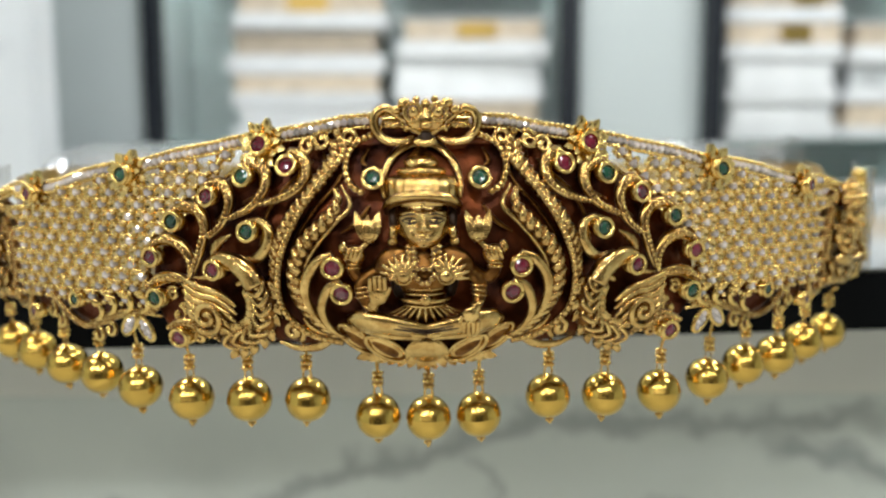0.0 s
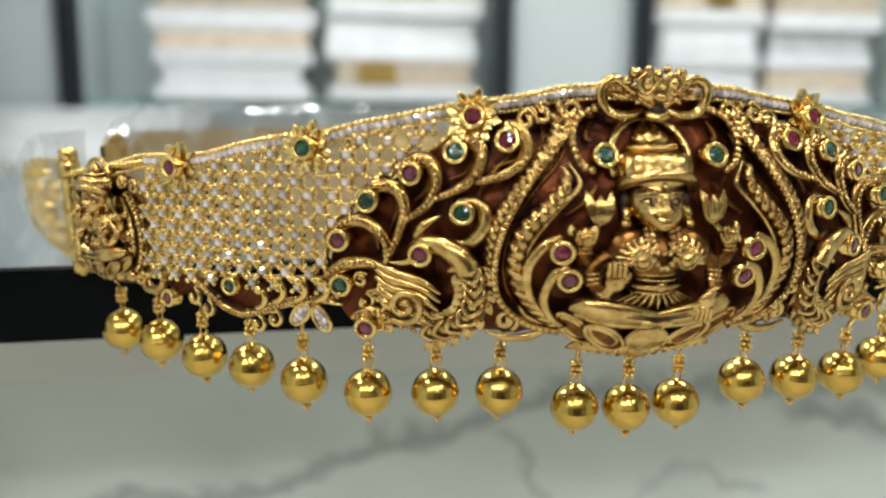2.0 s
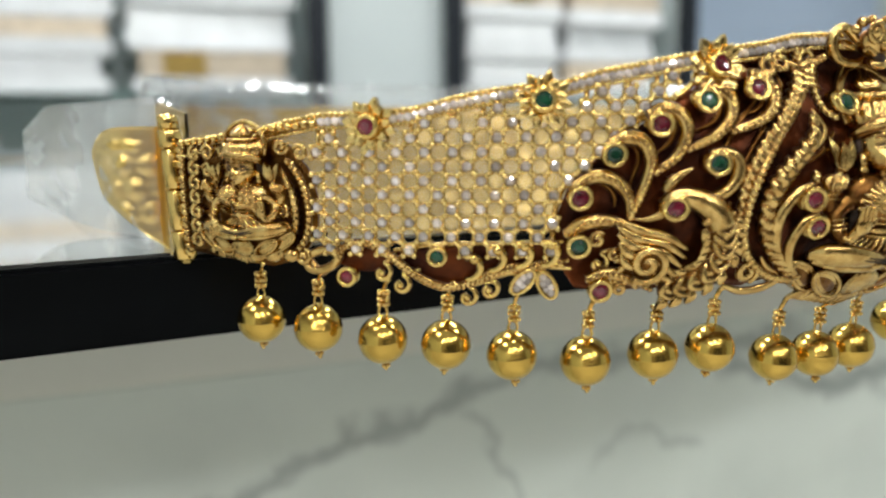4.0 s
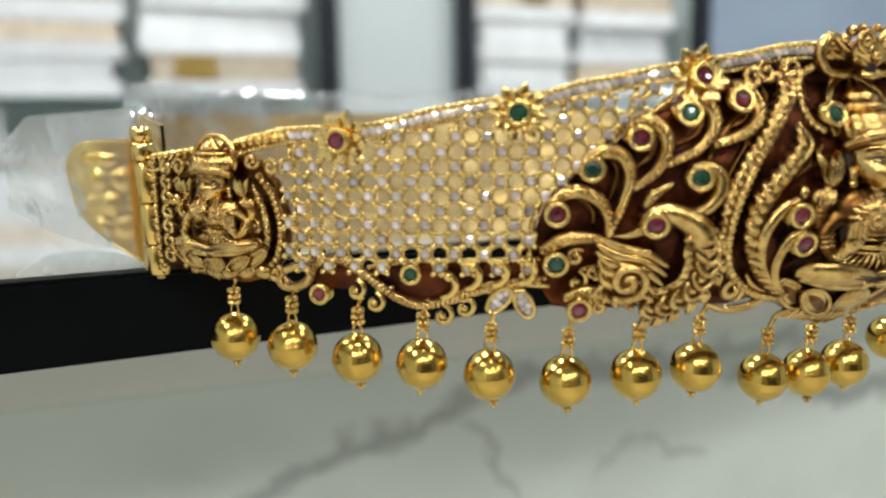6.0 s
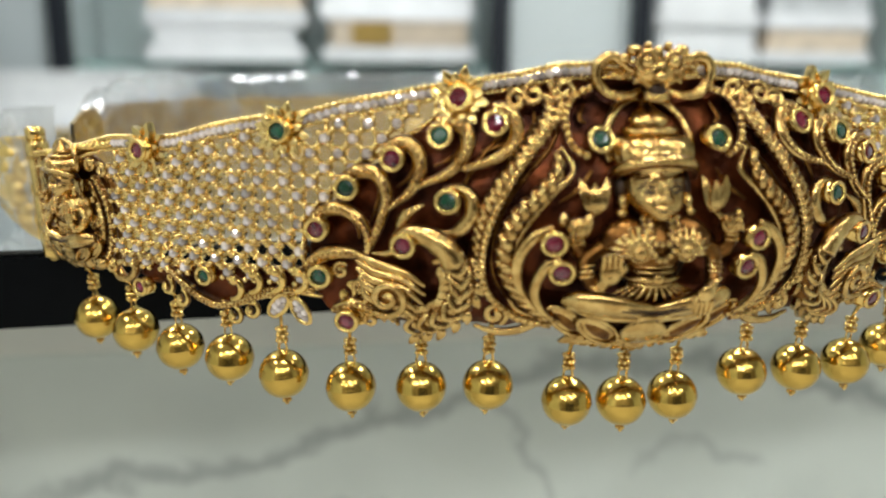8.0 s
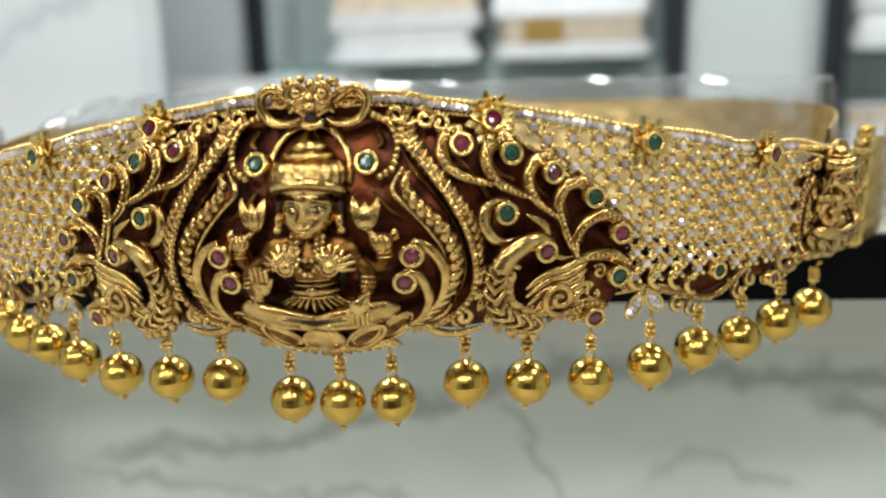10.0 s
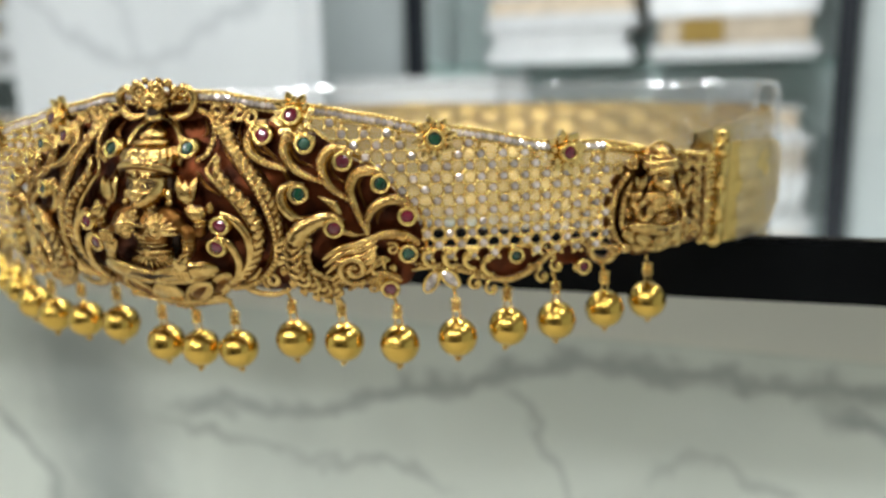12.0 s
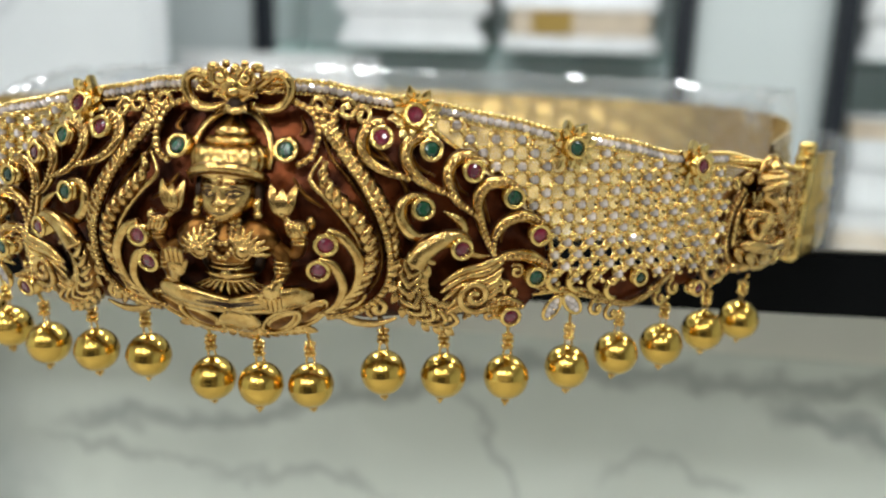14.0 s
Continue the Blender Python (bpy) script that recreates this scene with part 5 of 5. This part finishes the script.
for sg in (-1, 1):
    for a, h, d, top in DROPS:
        if a == 0 and sg < 0:
            continue
        p = hung([(a, h, d)], sg)[0]
        ball = new("drop", BALL)
        ball.parent = belt
        ball.location = p
        ball.rotation_euler = (rr.uniform(-0.12, 0.12), rr.uniform(-0.12, 0.12), rr.uniform(0, 6))
        tip = new("tip", TIP)
        tip.parent = ball
        tip.location = (0, 0, -BALL_R - 0.0004)
        p2 = hung([(a, h + 8.3, d + 0.3)], sg)[0]
        grains = new("granulation", CLUSTER)
        grains.parent = belt
        grains.location = p2
        grains.rotation_euler = (0, 0, rr.uniform(0, 6))
        tagged(grains, kind="stuff")
        f = Form()
        t = np.linspace(0, 2 * np.pi, 21)
        f.tube(np.stack([a + 0.85 * np.cos(t), h + 5.4 + 1.5 * np.sin(t), np.full(21, d)], 1), 0.28, 6)
        f.tube([(a, h + 6.5, d), (a, h + 9.9, d + 0.2), (a, top - 1.0, d + 1.6), (a, top, d + 3.0)], [0.35, 0.4, 0.5, 0.6], 6)
        f.put("loop", GOLD, belt, sg, hang=True)

# ---- the plain rear strap, standing on the counter ----
def rear_path(out, n=120):
    ctrl = [(-0.121, 0.233), (-0.125, 0.262), (-0.124, 0.31), (-0.108, 0.372), (-0.066, 0.418), (-0.005, 0.434), (0.060, 0.424), (0.112, 0.392), (0.130, 0.335), (0.1235, 0.275), (0.110, 0.236)]
    p = sweep([(x, y, 0.0) for x, y in ctrl], n)
    tg = np.gradient(p, axis=0)
    tg /= np.linalg.norm(tg, axis=1)[:, None]
    return p + out * np.stack([-tg[:, 1], tg[:, 0], 0 * tg[:, 0]], 1)


STRAP_LOW, STRAP_HIGH = SLAB_TOP + 0.0002, 0.0565
v, fs = [], []
na, nh = 260, 24
mid = rear_path(0.0, na)
tg = np.gradient(mid, axis=0)
tg /= np.linalg.norm(tg, axis=1)[:, None]
nm = np.stack([-tg[:, 1], tg[:, 0]], 1)
for side in (0, 1):
    for i in range(na):
        u = min(i, na - 1 - i) / (na - 1)
        hi = 0.0535 + (STRAP_HIGH - 0.0535) * min(1.0, u * 9)
        for j in range(nh):
            q = j / (nh - 1)
            ph = 1.8 * math.sin(i * 0.6) * math.sin(q * math.pi * 5) + 0.8 * noise.noise(Vector((i * 0.21, q * 5, 2)))
            off = (0.0004 + 0.0006 * ph * (1 if 0.1 < q < 0.9 else 0)) if side == 0 else -0.0004 + 0.0006 * ph * (1 if 0.1 < q < 0.9 else 0)
            v.append((mid[i, 0] + nm[i, 0] * off, mid[i, 1] + nm[i, 1] * off, STRAP_LOW + (hi - STRAP_LOW) * q))
m = na * nh
for i in range(na - 1):
    for j in range(nh - 1):
        q = (i * nh + j, (i + 1) * nh + j, (i + 1) * nh + j + 1, i * nh + j + 1)
        fs += [q, tuple(k + m for k in q[::-1])]
    for j in (0, nh - 1):
        fs.append((i * nh + j, i * nh + j + m, (i + 1) * nh + j + m, (i + 1) * nh + j))
link_mesh("rear_strap", v, fs, GOLD_SHEET, belt, "embossed plain gold rear strap", True)

# ---- clear bag round the rear strap ----
v, fs = [], []
na = 200
mid = rear_path(0.0, 1000)[95:860]
mid = mid[np.linspace(0, len(mid) - 1, na).astype(int)]
ang = np.linspace(0, 1, 26)
tg = np.gradient(mid, axis=0)
tg /= np.linalg.norm(tg, axis=1)[:, None]
nm = np.stack([-tg[:, 1], tg[:, 0]], 1)
for i in range(na):
    u = 0.03 + 0.83 * i / (na - 1)
    flare = 0.4 * math.exp(-min(u, 1 - u) * 22)
    for t in ang:
        # up the outside, over the fold and down the inside
        if t < 0.45:
            off, z = 1, t / 0.45
        elif t < 0.55:
            off, z = math.cos((t - 0.45) / 0.1 * math.pi), 1 + 0.12 * math.sin((t - 0.45) / 0.1 * math.pi)
        else:
            off, z = -1, (1 - t) / 0.45
        wob = noise.noise(Vector((mid[i, 0] * 60, mid[i, 1] * 60, z * 2.3 + off))) + 0.5 * noise.noise(Vector((mid[i, 0] * 170, mid[i, 1] * 170, z * 4 + off)))
        o = off * (0.0032 + (0.004 * flare if off > 0 else 0.001)) + 0.002 * wob
        top = 0.0625 - 0.016 * math.exp(-min(u, 1 - u) * 16) + 0.0016 * noise.noise(Vector((i * 0.19, 3, 0))) + 0.0008 * noise.noise(Vector((i * 0.7, t * 30, 1)))
        v.append((mid[i, 0] - nm[i, 0] * -o, mid[i, 1] - nm[i, 1] * -o, SLAB_TOP + 0.0003 + (top - SLAB_TOP) * z))
k = len(ang)
fs = [(i * k + j, (i + 1) * k + j, (i + 1) * k + j + 1, i * k + j + 1) for i in range(na - 1) for j in range(k - 1)]
bag = tagged(new("plastic_bag"), "crumpled clear plastic bag wrapped round the rear strap", "plastic bag")
link_mesh("sleeve", v, fs, FILM, bag, "", True)
# loose ends of the bag beside the hinges
for sg, x0, x1, y0, y1 in ((-1, -0.127, -0.158, 0.240, 0.276), (1, 0.119, 0.1365, 0.236, 0.262)):
    v, fs, n = [], [], 22
    for i in range(n):
        u = i / (n - 1)
        lo, hi = SLAB_TOP + 0.0004 + (0.008 * u ** 3), 0.0575 - 0.002 * u - 0.006 * max(0.0, u - 0.8) * 5
        for j in range(n):
            q = j / (n - 1)
            w = noise.noise(Vector((u * 3, q * 3, sg))) * 0.003 + noise.noise(Vector((u * 9, q * 8, 5 + sg))) * 0.0011
            v.append((x0 + (x1 - x0) * u, y0 + (y1 - y0) * u + w + 0.006 * math.sin(u * 3.1), lo + (hi - lo) * q))
    fs = [(i * n + j, (i + 1) * n + j, (i + 1) * n + j + 1, i * n + j + 1) for i in range(n - 1) for j in range(n - 1)]
    link_mesh("flap", v, fs, FILM_MILKY if sg < 0 else FILM_SOFT, bag, "loose end of the bag", True)
# the bag's clear end drawn over each tongue
for sg, base, u, nrm, length in TONGUES:
    v, n = [], 26
    for i in range(n):
        t = i / (n - 1)
        e = math.sqrt(max(0.0, 1 - max(0.0, (t - 0.55) / 0.45) ** 2))
        mid_h = 38.5 + 4.0 * t
        top, low = mid_h + (16.5 - 4.0 * t) * (0.35 + 0.65 * e), max(24.9, mid_h - 14.5 * (0.3 + 0.7 * e))
        for j in range(n):
            hh = low + (top - low) * j / (n - 1)
            crease = 1.6 * noise.noise(Vector((t * 4, hh * 0.16, sg))) + 0.7 * noise.noise(Vector((t * 11, hh * 0.5, 3 + sg)))
            p = base + u * (length + 0.006) * t + nrm * (3.6 + crease) / 1000
            v.append((p[0], p[1], hh / 1000 + 0.0004))
    link_mesh("sheath", v, [(i * n + j, (i + 1) * n + j, (i + 1) * n + j + 1, i * n + j + 1) for i in range(n - 1) for j in range(n - 1)], FILM_SHEATH, bag, "clear end of the bag over the tongue", True)
